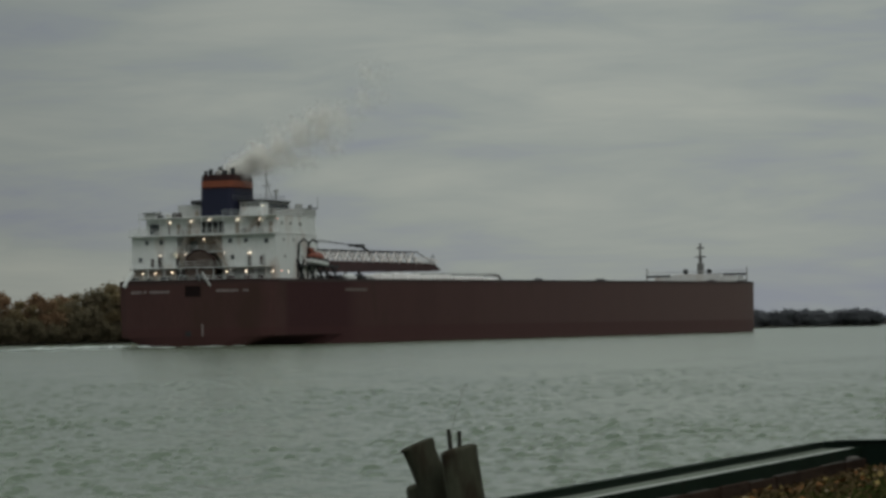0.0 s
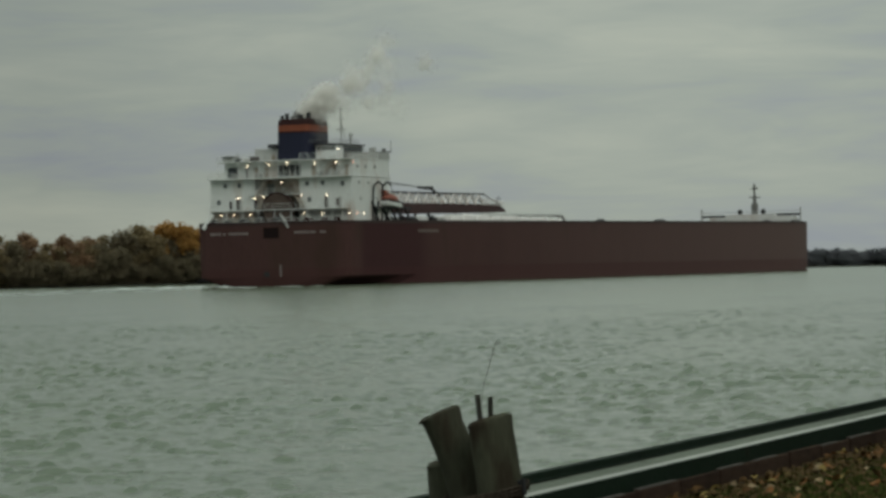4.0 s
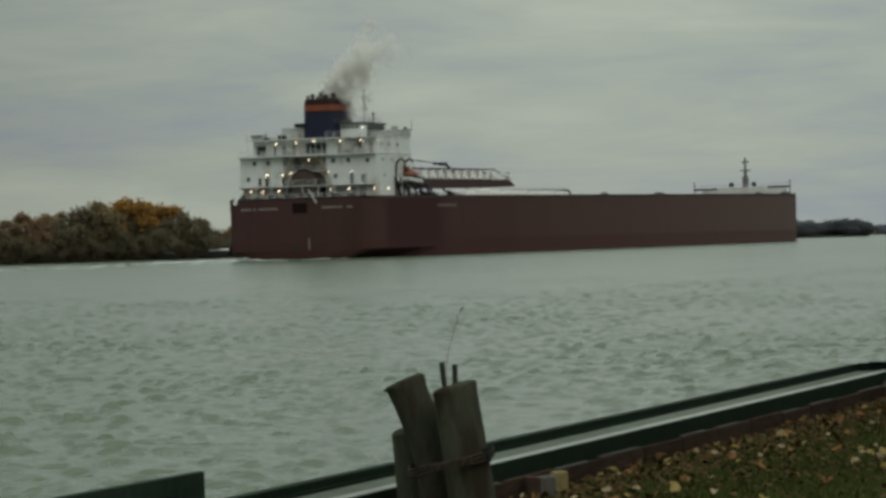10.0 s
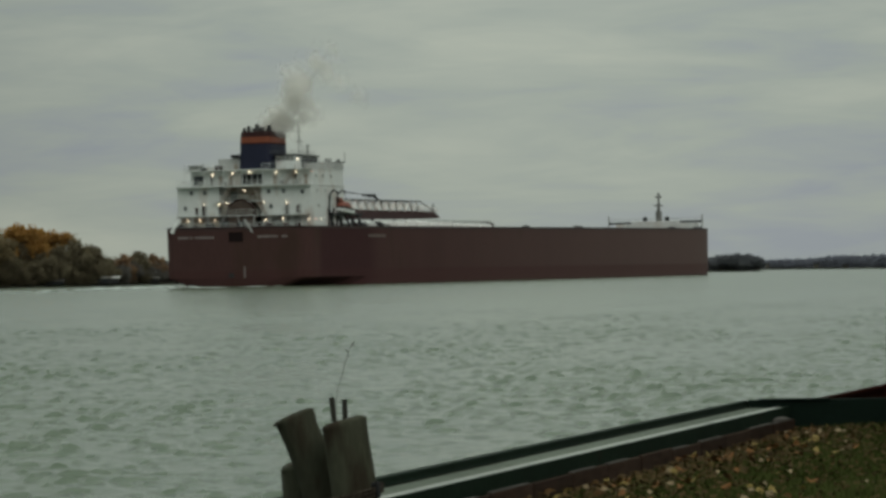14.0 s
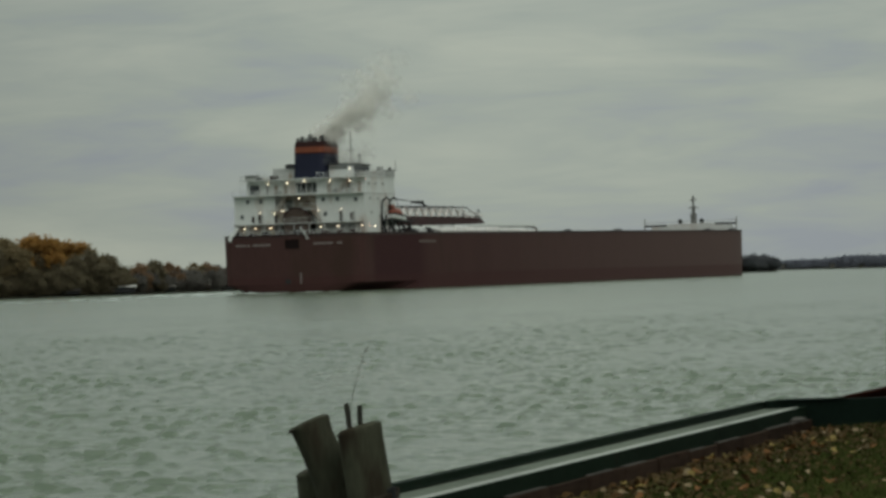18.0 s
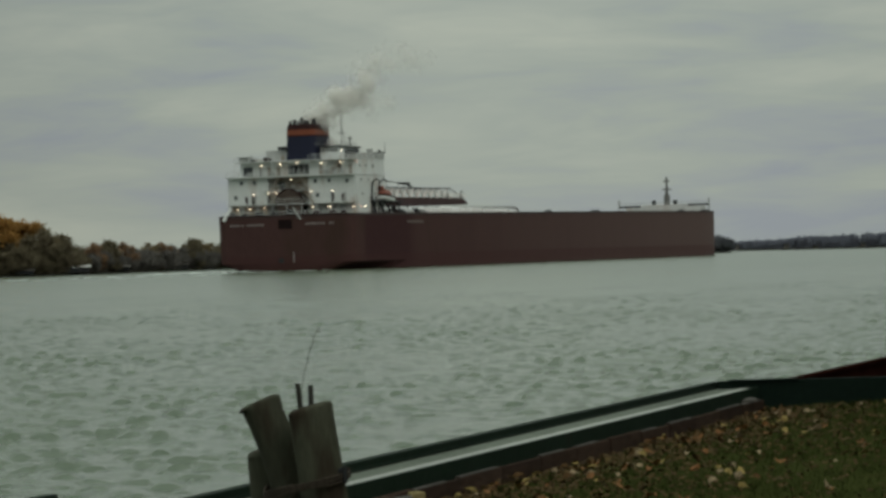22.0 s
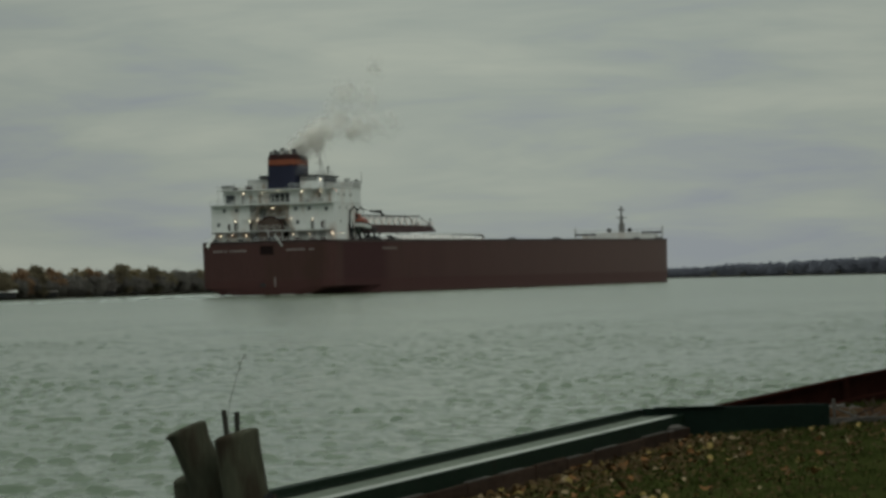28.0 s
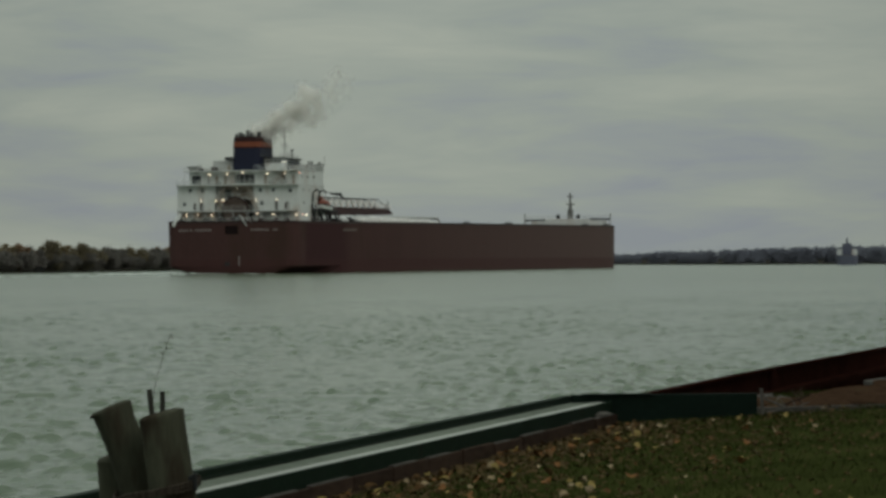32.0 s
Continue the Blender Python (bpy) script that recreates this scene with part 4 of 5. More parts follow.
smoke_paths = []
for i in range(760):
    t0 = -6.0 + i * 0.0502
    k = rnd.choice((0, 1, 2, 2, 3, 3, 4, 4, 5, 5, 6, 6))
    ob = new("smoke_puff", smoke_meshes[k])
    ob.parent = plume
    # whole billows share a push of their own, single puffs stray a little from it
    push = 0.6 * noise.noise_vector(Vector((t0 * 0.9, 3.1, 7.7)))
    v = wind(t0) + push + Vector((rnd.gauss(0, 0.34), rnd.gauss(0, 0.34), rnd.gauss(0, 0.34)))
    v *= rnd.uniform(0.88, 1.1)
    if rnd.random() < 0.24:
        # some of it hangs low and trails off downwind
        v = Vector((v.x * 1.25, v.y * 1.25, v.z * rnd.uniform(0.5, 0.75)))
    room = 3.15 - (0.95 + 0.36 * k)
    start = Vector((rnd.uniform(-room, room), rnd.uniform(-room, room), -13.0))
    stray = Vector((rnd.gauss(0, 1), rnd.gauss(0, 1), rnd.gauss(-0.1, 0.8))) * 0.36
    smoke_paths.append((ob, t0, start, v, stray, rnd.uniform(-40, 40), 1.5 + 0.40 * k + min(1.0, rnd.expovariate(1.3))))

# ---- trees on the far bank ----


def leaf_cloud(rng, blobs, count, size, view_tilt=1.0):
    """Crown of small leaf clumps gathered round the limb ends; a low last value turns them to face the camera, evening
    their light.
    """
    verts, faces = [], []
    for _ in range(count):
        c, r = blobs[rng.randrange(len(blobs))]
        d = Vector((rng.gauss(0, 1), rng.gauss(0, 1), rng.gauss(0, 1))).normalized() * (r * abs(rng.gauss(0.62, 0.30)))
        p = c + Vector((d.x, d.y, d.z * 0.8))
        for _ in range(1):
            a, q = (Vector((rng.uniform(-1, 1), rng.uniform(-1, 1) * view_tilt, rng.uniform(-0.8, 0.8))).normalized() * size * rng.uniform(0.6, 1.2) for _ in range(2))
            k = len(verts)
            verts += [p - a * 0.5, p + a * 0.5, p + q * 0.8, p + q * 0.7 - a]
            faces.append((k, k + 1, k + 2, k + 3))
    return verts, faces


def make_tree(colour, seed, height, width, label, count=3600):
    rng = random.Random(seed)
    tree = new("tree")
    tagged(tree, label, "tree", "trees along the far bank")
    bm, blobs = B(), []
    rod(bm, (0, 0, -0.3), (0.1, 0, height * 0.45), 0.035 * height, 0.02 * height, 8)
    for k in range(16):
        a, h = rng.uniform(0, 6.28), rng.uniform(0.38, 0.88) * height
        rr = width * rng.uniform(0.15, 0.42) * (1.15 - 0.6 * h / height)
        tip = Vector((math.cos(a) * rr * 1.4, math.sin(a) * rr * 1.4, h))
        rod(bm, (0.05, 0, height * rng.uniform(0.2, 0.42)), tip, 0.012 * height, 0.004 * height, 5)
        blobs.append((tip, width * rng.uniform(0.10, 0.24)))
    blobs.append((Vector((0, 0, height * 0.9)), width * 0.17))
    blobs.append((Vector((0, 0, height * 0.55)), width * 0.32))
    for k in range(3):
        blobs.append((Vector((rng.uniform(-0.28, 0.28) * width, rng.uniform(-0.2, 0.2) * width, height * rng.uniform(0.16, 0.3))), width * 0.26))
    part("trunk", bm, M_BARK, tree)
    me = bpy.data.meshes.new("crown")
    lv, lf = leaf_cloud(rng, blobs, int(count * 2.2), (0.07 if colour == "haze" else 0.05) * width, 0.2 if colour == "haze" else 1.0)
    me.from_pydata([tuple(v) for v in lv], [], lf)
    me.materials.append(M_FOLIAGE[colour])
    ob = new("crown", me)
    ob.parent = tree
    return tree


PROTO = {
    "hazy": make_tree("haze", 17, 10, 9.5, "dull tree on the low headland, haze painted into its colour", 2600),
    "hazy_low": make_tree("haze", 19, 6, 8.5, "dull shrub on the low headland, haze painted into its colour", 1900),
    "orange": make_tree("orange", 3, 15.5, 12.5, "tall tree with bright orange autumn foliage", 4800),
    "rust": make_tree("rust", 5, 11.5, 10, "broad tree with rusty brown autumn foliage"),
    "olive": make_tree("olive", 7, 12, 10, "tree with fading olive-yellow foliage"),
    "green": make_tree("green", 9, 11, 10.5, "rounded dark green tree at the water's edge"),
    "grey": make_tree("grey", 11, 9.5, 8, "half-bare greyish tree on the bank"),
    "low_grey": make_tree("grey", 15, 5.6, 8.5, "low greyish-brown brush by the water", 2200),
    "low": make_tree("green", 13, 6.0, 8.5, "low dark green shrubby tree by the water", 2200),
}
used = set()


def plant(kind, az, back, scale=1.0, turn=0.0):
    p = polar(az, shore_at(az) + back, 0.7)
    m = Matrix.Translation(p) @ Matrix.Rotation(turn, 4, "Z")
    if kind not in used:
        used.add(kind)
        ob = PROTO[kind]
        ob.matrix_basis = m
    else:
        ob = copy_thing(PROTO[kind], m)
    ob.scale = (scale, scale, scale)
    return ob


rng = random.Random(21)
plant("orange", -7.75, 10, 0.93)
plant("orange", -7.15, 14, 0.84, 2)
for kind, az, sc in (("orange", -12.75, 0.72), ("olive", -12.15, 1.12), ("rust", -11.5, 1.0), ("olive", -11.0, 0.95), ("rust", -10.5, 1.05), ("rust", -9.75, 0.98), ("rust", -9.3, 0.95),
                     ("olive", -9.0, 0.95), ("green", -8.6, 1.1), ("olive", -8.35, 1.15), ("green", -8.1, 1.0), ("green", -6.75, 0.95), ("green", -6.4, 0.85), ("olive", -6.8, 1.0),
                     ("olive", -8.3, 1.12)):
    plant(kind, az, rng.uniform(6, 16), sc, rng.uniform(0, 6))
az = -15.5
while az < -6.0:
    plant(rng.choice(("green", "low", "rust", "green", "olive")), az, rng.uniform(2, 9), rng.uniform(0.72, 0.92), rng.uniform(0, 6))
    plant("low", az + 0.16, rng.uniform(1, 4), rng.uniform(0.7, 1.0), rng.uniform(0, 6))
    plant("low", az + 0.3, rng.uniform(0.5, 2), rng.uniform(0.45, 0.7), rng.uniform(0, 6))
    az += 0.34
az = -5.95
while az < -0.9:
    plant(rng.choice(("rust", "grey", "olive", "grey", "rust", "green")), az, rng.uniform(6, 20), rng.uniform(0.48, 0.66), rng.uniform(0, 6))
    plant("low_grey", az + 0.1, rng.uniform(0.5, 4), rng.uniform(0.55, 0.85), rng.uniform(0, 6))
    plant("low_grey" if rng.random() < 0.7 else "low", az + 0.2, rng.uniform(8, 12), rng.uniform(0.8, 1.05), rng.uniform(0, 6))
    az += 0.24
plant("rust", -5.78, 5, 0.62, 1.0)
plant("rust", -5.6, 9, 0.6, 3.0)
for az, sc in ((-3.9, 0.72), (-3.3, 0.66), (-5.5, 0.7)):
    plant("green", az, 4, sc, 1.0)
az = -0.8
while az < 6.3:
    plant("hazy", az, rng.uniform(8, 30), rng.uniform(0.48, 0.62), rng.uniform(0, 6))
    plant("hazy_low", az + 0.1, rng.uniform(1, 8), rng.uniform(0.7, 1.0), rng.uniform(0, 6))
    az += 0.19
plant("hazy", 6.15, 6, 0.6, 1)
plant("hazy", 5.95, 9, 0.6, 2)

# distant woods beyond, one mass of clumped crowns in the haze-tinted colour
verts, faces = [], []
rng = random.Random(8)
az = 4.6
while az < 22:
    d = np.interp(az, [a for a, _ in FAR_LINE], [q for _, q in FAR_LINE]) if az >= 5.3 else 1430
    top = np.interp(az, [4.6, 6.6, 7.3, 7.6, 9.0, 10.5, 13, 22], [3.0, 3.4, 3.8, 4.9, 5.5, 6.6, 7.0, 7.0]) * rng.uniform(0.86, 0.98)
    c = polar(az, d + rng.uniform(8, 60), 0.8)
    blobs = [(c + Vector((rng.uniform(-3, 3), 0, top * h)), top * 0.34) for h in (0.2, 0.42, 0.68)]
    v, f = leaf_cloud(rng, blobs, 560, 1.0, 0.2)
    k = len(verts)
    verts += [tuple(q) for q in v]
    faces += [tuple(i + k for i in q) for q in f]
    az += 0.04
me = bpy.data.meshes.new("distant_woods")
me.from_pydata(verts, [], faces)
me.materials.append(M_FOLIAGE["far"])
tagged(new("distant_woods", me), "distant woods along the far shore, bluish haze painted into their colour", "woods", kind="stuff")


# ---- near bank: seawall, lawn, pilings ----
U = Vector((0.327, 0.945, 0)).normalized()      # along the seawall, away from the camera
N = Vector((U.y, -U.x, 0))                      # towards the land
WALL = Matrix(((N.x, U.x, 0, 0), (N.y, U.y, 0, 0), (0, 0, 1, 0), (0, 0, 0, 1)))   # local x: across, y: along
OFF = -8.36                                     # the water-side edge of the cap


def ground_z(x, y):
    a = N.x * x + N.y * y - OFF
    along = U.x * x + U.y * y
    z = 0.965 + 0.435 * max(0.0, min(1.0, (a - 0.9) / 7.5)) + 0.03 * noise.noise(Vector((x * 0.5, y * 0.5, 0)))
    return z


ground_bm = B()
cols, rows_n = 46, 60
grid = []
for j in range(rows_n + 1):
    s = -60 + j * 1.62 if j <= rows_n else 0
    row = []
    for i in range(cols + 1):
        a = 0.72 + (i / cols) ** 2 * 70
        p = N * (OFF + a) + U * s
        row.append(ground_bm.verts.new((p.x, p.y, ground_z(p.x, p.y))))
    grid.append(row)
for j in range(rows_n):
    for i in range(cols):
        ground_bm.faces.new((grid[j][i], grid[j][i + 1], grid[j + 1][i + 1], grid[j + 1][i]))
bmesh.ops.recalc_face_normals(ground_bm, faces=ground_bm.faces)
ground = part("ground", ground_bm, M_LAWN)
tagged(ground, "rough green lawn scattered with fallen leaves", "lawn", kind="structure")
smooth(ground)

# steel seawall with its channel cap, reaching from far behind to the corner
S0, S1 = -60.0, 35.75
wall = new("seawall")
tagged(wall, "green steel seawall with a pale channel cap", "seawall", kind="structure")


def wall_piece(name, a0, a1, s0, s1, z0, z1, mat, label="", bevel=0.012):
    return part(name, box(B(), OFF + a0, OFF + a1, s0, s1, z0, z1, bevel), mat, wall, label, at=WALL)


wall_piece("sheet_wall", 0.02, 0.10, S0, S1, -3.0, 1.2, M_GREENDARK)
wall_piece("water_flange", 0.0, 0.10, S0, S1, 1.2, 1.330, M_GREEN, "dark green upstand")
wall_piece("flange_lip", 0.10, 0.135, S0, S1, 1.262, 1.275, M_GREEN)
s = S0
while s < S1 - 0.5:
    e1 = min(s + 6.1, S1)
    wall_piece("cap_plate", 0.43, 0.585, s + 0.006, e1 - 0.006, 1.235, 1.258, M_CAP, "pale steel cap plate", 0.004)
    wall_piece("cap_trough", 0.10, 0.428, s + 0.006, e1 - 0.006, 1.228, 1.250, M_CAPDULL, "dull grey-green cap trough", 0.004)
    s = e1
wall_piece("land_flange", 0.585, 0.615, S0, S1, 1.02, 1.268, M_GREEN, "dark green face plate")
plank_rng = random.Random(6)
for k in range(28):
    s = 2.0 + k * 1.2
    top, out = 1.125 + plank_rng.uniform(-0.012, 0.014), plank_rng.uniform(-0.012, 0.012)
    wall_piece("timber_board", 0.66 + out, 0.71 + out, s + 0.012, s + 1.188, 0.93, top, M_BOARD, "weathered brown edging board")
    if k % 3 != 1:
        wall_piece("board_top_edge", 0.657 + out, 0.703 + out, s + 0.03, s + plank_rng.uniform(0.7, 1.17), top + 0.001, top + 0.012, M_STONE, "greyish worn board edge", 0.004)

# corner box and the rusty wall beyond
corner = new("corner_plate")
tagged(corner, "dark green steel plate closing the seawall's corner", "steel plate", kind="structure")
part("face_plate", box(B(), 3.86, 6.15, 36.28, 36.40, 0.6, 1.345, 0.01), M_GREENDARK, corner)
part("top_lip", box(B(), 4.0, 4.85, 36.24, 36.46, 1.345, 1.356, 0.004), M_GREENDARK, corner)
part("end_plate", box(B(), 3.80, 3.92, 36.30, 37.4, -2.0, 1.22, 0.01), M_GREENDARK, corner)

rusty = new("rusty_wall")
tagged(rusty, "rust-red sheet steel river wall running away", "seawall", kind="structure")
pts = [(4.72, 36.5), (7.75, 44.7), (11.85, 55.2), (17.5, 69.5), (34, 110)]
for (xa, ya), (xb, yb) in zip(pts, pts[1:]):
    a, c = Vector((xa, ya, 0)), Vector((xb, yb, 0))
    d = (c - a).normalized()
    w = Vector((d.y, -d.x, 0))
    ln = (c - a).length
    m = Matrix(((w.x, d.x, 0, xa), (w.y, d.y, 0, ya), (0, 0, 1, 0), (0, 0, 0, 1)))
    bm = B()
    # corrugated sheet piling
    k = int(ln / 0.4)
    prof = []
    for i in range(k + 1):
        y = ln * i / k
        x = 0.0 if (i // 1) % 2 else 0.025
        prof.append((x, y))
    fr = [[bm.verts.new((x, y, z)) for z in (-2.5, 1.30)] for x, y in prof]
    bk = [[bm.verts.new((x - 0.05, y, z)) for z in (-2.5, 1.30)] for x, y in prof]
    for i in range(k):
        bm.faces.new((fr[i][0], fr[i + 1][0], fr[i + 1][1], fr[i][1]))
        bm.faces.new((bk[i][1], bk[i + 1][1], bk[i + 1][0], bk[i][0]))
    bmesh.ops.recalc_face_normals(bm, faces=bm.faces)
    part("sheet_piling", bm, M_RUST, rusty, at=m)
    part("joint_post", rod(B(), (0.03, ln, -2.5), (0.03, ln, 1.30), 0.09, seg=10), M_RUST, rusty, at=m)
    part("wall_cap", box(B(), -0.02, 0.08, 0, ln, 1.30, 1.35, 0.02), M_RUST, rusty, at=m)
    part("waling_beam", box(B(), 0.07, 0.19, 0, ln, 0.93, 1.02, 0.01), M_RUST, rusty, at=m)

# soil, slabs and debris behind the corner
bm = B()
for i in range(14):
    x, y = 6.6 + i * 0.42, 38.2 + i * 0.78
    for off in (0.35, 0.8, 1.3):
        q = x + off + rnd.uniform(-0.25, 0.35)
        ball(bm, (q, y, ground_z(q, y) - 0.01), rnd.uniform(0.2, 0.4), (2.0, 1.8, 0.32))
for v in bm.verts:
    v.co += 0.09 * noise.noise_vector(v.co * 4)
soil = part("soil_heap", bm, M_SOIL)
tagged(smooth(soil), "low heaps of bare brown soil by the wall", "soil", kind="stuff")
for x, y, z, sx, sy, sz, rz in ((9.3, 43.6, 1.14, 0.20, 0.3, 0.04, 0.4), (6.65, 39.2, 1.06, 0.14, 0.1, 0.015, 0.2), (6.85, 39.9, 1.13, 0.12, 0.12, 0.03, -0.3), (7.2, 40.4, 1.06, 0.13, 0.2, 0.03, 0.5),
                                (4.12, 35.5, 1.148, 0.11, 0.10, 0.016, 0.3)):
    ob = part("stone_slab", box(B(), -sx, sx, -sy, sy, -sz, sz, 0.03), M_STONE, at=pose(x, y, z, 4, -5, math.degrees(rz)))
    tagged(ob, "pale broken concrete slab on the bank", "slab", "slabs")
ob = part("marker_stake", box(B(), -0.016, 0.016, -0.016, 0.016, 0, 0.46, 0.004), M_STONE, at=pose(6.32, 36.9, 0.92, 0, -2, 10))
tagged(ob, "thin pale upright stake by the wall corner", "stake")
bm = B()
box(bm, -0.03, 3.2, -0.05, 0.05, 0, 0.09, 0.01)
ob = part("edging_kerb", bm, M_STONE, at=pose(6.3, 37.3, 1.03, 0, -0.5, 8))
tagged(ob, "grey edging strip along the lawn", "kerb")
for i, (a, s, mat, lab, w, h) in enumerate(((0.82, 21.78, M_STONE, "grey upright edging block", 0.085, 0.10), (0.86, 22.0, M_YELLOWSTONE, "yellowish upright edging block", 0.062, 0.12), (0.80, 21.5, M_BOARD, "dark brown upright stub", 0.06, 0.12))):
    p = N * (OFF + a) + U * s
    ob = part("edging_block", box(B(), -w, w, -0.06, 0.06, -0.12, h, 0.025), mat, at=pose(p.x, p.y, 1.03, 2, 4 * (i - 1), 5 + 8 * i))
    tagged(ob, lab + " beside the board", "block")


branch_rng = random.Random(12)
for i, (x, y, ln, az, up, mat, lab) in enumerate(((6.42, 37.15, 0.62, 12, 12, M_STONE, "pale bare branch lying by the wall corner"), (6.5, 37.4, 0.5, -8, 25, M_BOARD, "dark dead branch lying by the wall corner"),
                                                  (6.75, 37.3, 0.45, 160, 30, M_STONE, "pale bare branch lying by the wall corner"), (6.9, 37.7, 0.7, 20, 5, M_BOARD, "dark dead branch lying by the wall corner"),
                                                  (7.05, 37.9, 0.4, 120, 35, M_BOARD, "dark dead branch lying by the wall corner"))):
    bm = B()
    at, d = Vector((0, 0, 0)), Vector((math.cos(radians(az)), math.sin(radians(az)), math.tan(radians(up)))).normalized()
    for k in range(4):
        to = at + (d + Vector((branch_rng.gauss(0, 0.16), branch_rng.gauss(0, 0.16), branch_rng.gauss(0, 0.12)))) * ln / 4
        rod(bm, at, to, 0.022 - 0.004 * k, 0.018 - 0.004 * k, 6)
        if k in (1, 2):
            rod(bm, to, to + Vector((branch_rng.gauss(0, 0.1), branch_rng.gauss(0, 0.1), 0.10)), 0.009, 0.005, 5)
        at = to
    tagged(part("branch", bm, mat, at=pose(x, y, ground_z(x, y) + 0.02)), lab, "branch", "branches by the wall corner")


# mooring pilings
def piling(name, base, top, r, label, cut=(0, 0), seed=0, bend=0.0):
    base, top = Vector(base), Vector(top)
    bm = B()
    levels, seg = 40, 28
    ringsv = []
    for j in range(levels + 1):
        f = j / levels
        c = base.lerp(top, f)
        if bend:
            s = min((1 - f) * (top.z - base.z), 0.926)
            c.x = top.x + bend * (1.85 * s - s * s)
        rv = []
        for i in range(seg):
            a = 2 * math.pi * i / seg
            rr = r * (1.03 - 0.03 * f) * (1 + 0.05 * noise.noise(Vector((math.cos(a) * 2.2, math.sin(a) * 2.2, f * 1.5 + seed))) + 0.02 * noise.noise(Vector((math.cos(a) * 9, math.sin(a) * 9, f * 3 + seed))))
            p = c + Vector((math.cos(a) * rr, math.sin(a) * rr, 0))
            if j == levels:
                p.z += cut[0] * math.cos(a) + cut[1] * math.sin(a) + 0.012 * noise.noise(Vector((i * 0.9, seed, 0)))
            rv.append(bm.verts.new(p))
        ringsv.append(rv)
    # the sawn end is worn round
    for inset, up in ((0.94, 0.014), (0.80, 0.026)):
        mid = sum((v.co for v in ringsv[levels]), Vector()) / seg
        ringsv.append([bm.verts.new(mid + (v.co - mid) * inset + Vector((0, 0, up))) for v in ringsv[levels]])
    for j in range(levels + 2):
        for i in range(seg):
            bm.faces.new((ringsv[j][i], ringsv[j][(i + 1) % seg], ringsv[j + 1][(i + 1) % seg], ringsv[j + 1][i]))
    end_ring = [v.co.copy() for v in ringsv[-1]]
    ob = part(name, bm, M_PILE)
    smooth(ob)
    bm = B()
    inner = [bm.verts.new(v) for v in end_ring]
    hub = bm.verts.new(sum(end_ring, Vector()) / seg + Vector((0, 0, 0.008)))
    for i in range(seg):
        bm.faces.new((hub, inner[i], inner[(i + 1) % seg]))
    part("end_grain", bm, M_PILETOP, ob, "grey weathered end grain")
    return tagged(ob, label, "piling", "mooring pilings")


piling("piling", (-0.70, 20.14, 0.5), (-0.948, 20.14, 2.012), 0.138, "bent grey timber piling with a sawn top", (0.057, -0.012), 1, 0.27)
piling("piling", (-0.395, 19.84, 0.5), (-0.598, 19.84, 1.985), 0.154, "upright weathered timber piling bound with cable", (0.040, -0.012), 2)
piling("piling", (-0.86, 20.42, 0.5), (-0.935, 20.42, 1.672), 0.118, "shorter dark timber piling behind the others", (0.03, 0.01), 3)
for x, y, h, lean in ((-0.694, 20.34, 2.142, 0.13), (-0.606, 20.36, 2.126, 0.0)):
    ob = part("steel_rod", rod(B(), (x + lean, y, 0.8), (x, y, h), 0.019, seg=10), M_PIPE)
    tagged(ob, "slim rusty steel pipe standing behind the pilings", "pipe", "pipes")
bm = B()
tube(bm, [(-0.66, 20.42, 1.2), (-0.672, 20.42, 2.07), (-0.652, 20.42, 2.2), (-0.615, 20.42, 2.32), (-0.582, 20.42, 2.43), (-0.553, 20.42, 2.51)], 0.0019, 5)
for x, z, x2, z2 in ((-0.560, 2.49, -0.505, 2.485), (-0.575, 2.45, -0.612, 2.475), (-0.556, 2.50, -0.515, 2.53), (-0.585, 2.42, -0.545, 2.405), (-0.60, 2.37, -0.628, 2.40)):
    tube(bm, [(x, 20.42, z), (x2 * 0.6 + x * 0.4, 20.42, z2 * 0.6 + z * 0.4)], 0.0026, 5)
tagged(part("weed_stalk", bm, M_ROPE), "thin dry weed stalk sticking up behind the pilings", "weed")
# cable wound round the pair
bm = B()
loop = []
for k in range(41):
    a = 2 * math.pi * k / 40
    x = -0.635 + 0.285 * math.copysign(abs(math.cos(a)) ** 0.8, math.cos(a))
    y = 19.97 + 0.36 * math.copysign(abs(math.sin(a)) ** 0.8, math.sin(a))
    loop.append((x, y, 1.47 + 0.2 * (x + 0.635) + 0.006 * math.sin(3 * a)))
for dz in (0.0, 0.022, 0.042):
    tube(bm, [(x, y, z + dz + 0.006 * math.sin(i * 0.7 + dz * 50)) for i, (x, y, z) in enumerate(loop)], 0.009, 6)
tagged(smooth(part("mooring_cable", bm, M_ROPE)), "old cable wound round the pilings", "cable")
bm = B()
rod(bm, (-0.44, 19.78, 1.58), (-0.37, 19.74, 1.58), 0.02, seg=10)
rod(bm, (-0.382, 19.74, 1.61), (-0.375, 19.74, 1.50), 0.016, seg=10)
tagged(part("bolt", bm, M_DARK), "dark rusty bolt and shackle on the piling", "bolt")

# green panel and leaning post out to the side
panel = new("dock_panel")
tagged(panel, "dark green steel dock panel in the river", "dock panel")
d = Vector((0.35, 0.937, 0)).normalized()
m = Matrix(((d.y, d.x, 0, -2.5), (-d.x, d.y, 0, 21.5), (0, 0, 1, 0), (0, 0, 0, 1)))
part("panel_plate", box(B(), -0.05, 0.03, -14, 0, -3, 1.35, 0.01), material("weathered_green_plate", (0.022, 0.036, 0.027), 0.7, vary=0.35, scale=1.1), panel, at=m)
for y in (-0.55, -1.6, -3.0):
    part("panel_rib", box(B(), 0.03, 0.10, y - 0.06, y, -3, 1.22, 0.01), M_GREENDARK, panel, at=m)
bm = B()
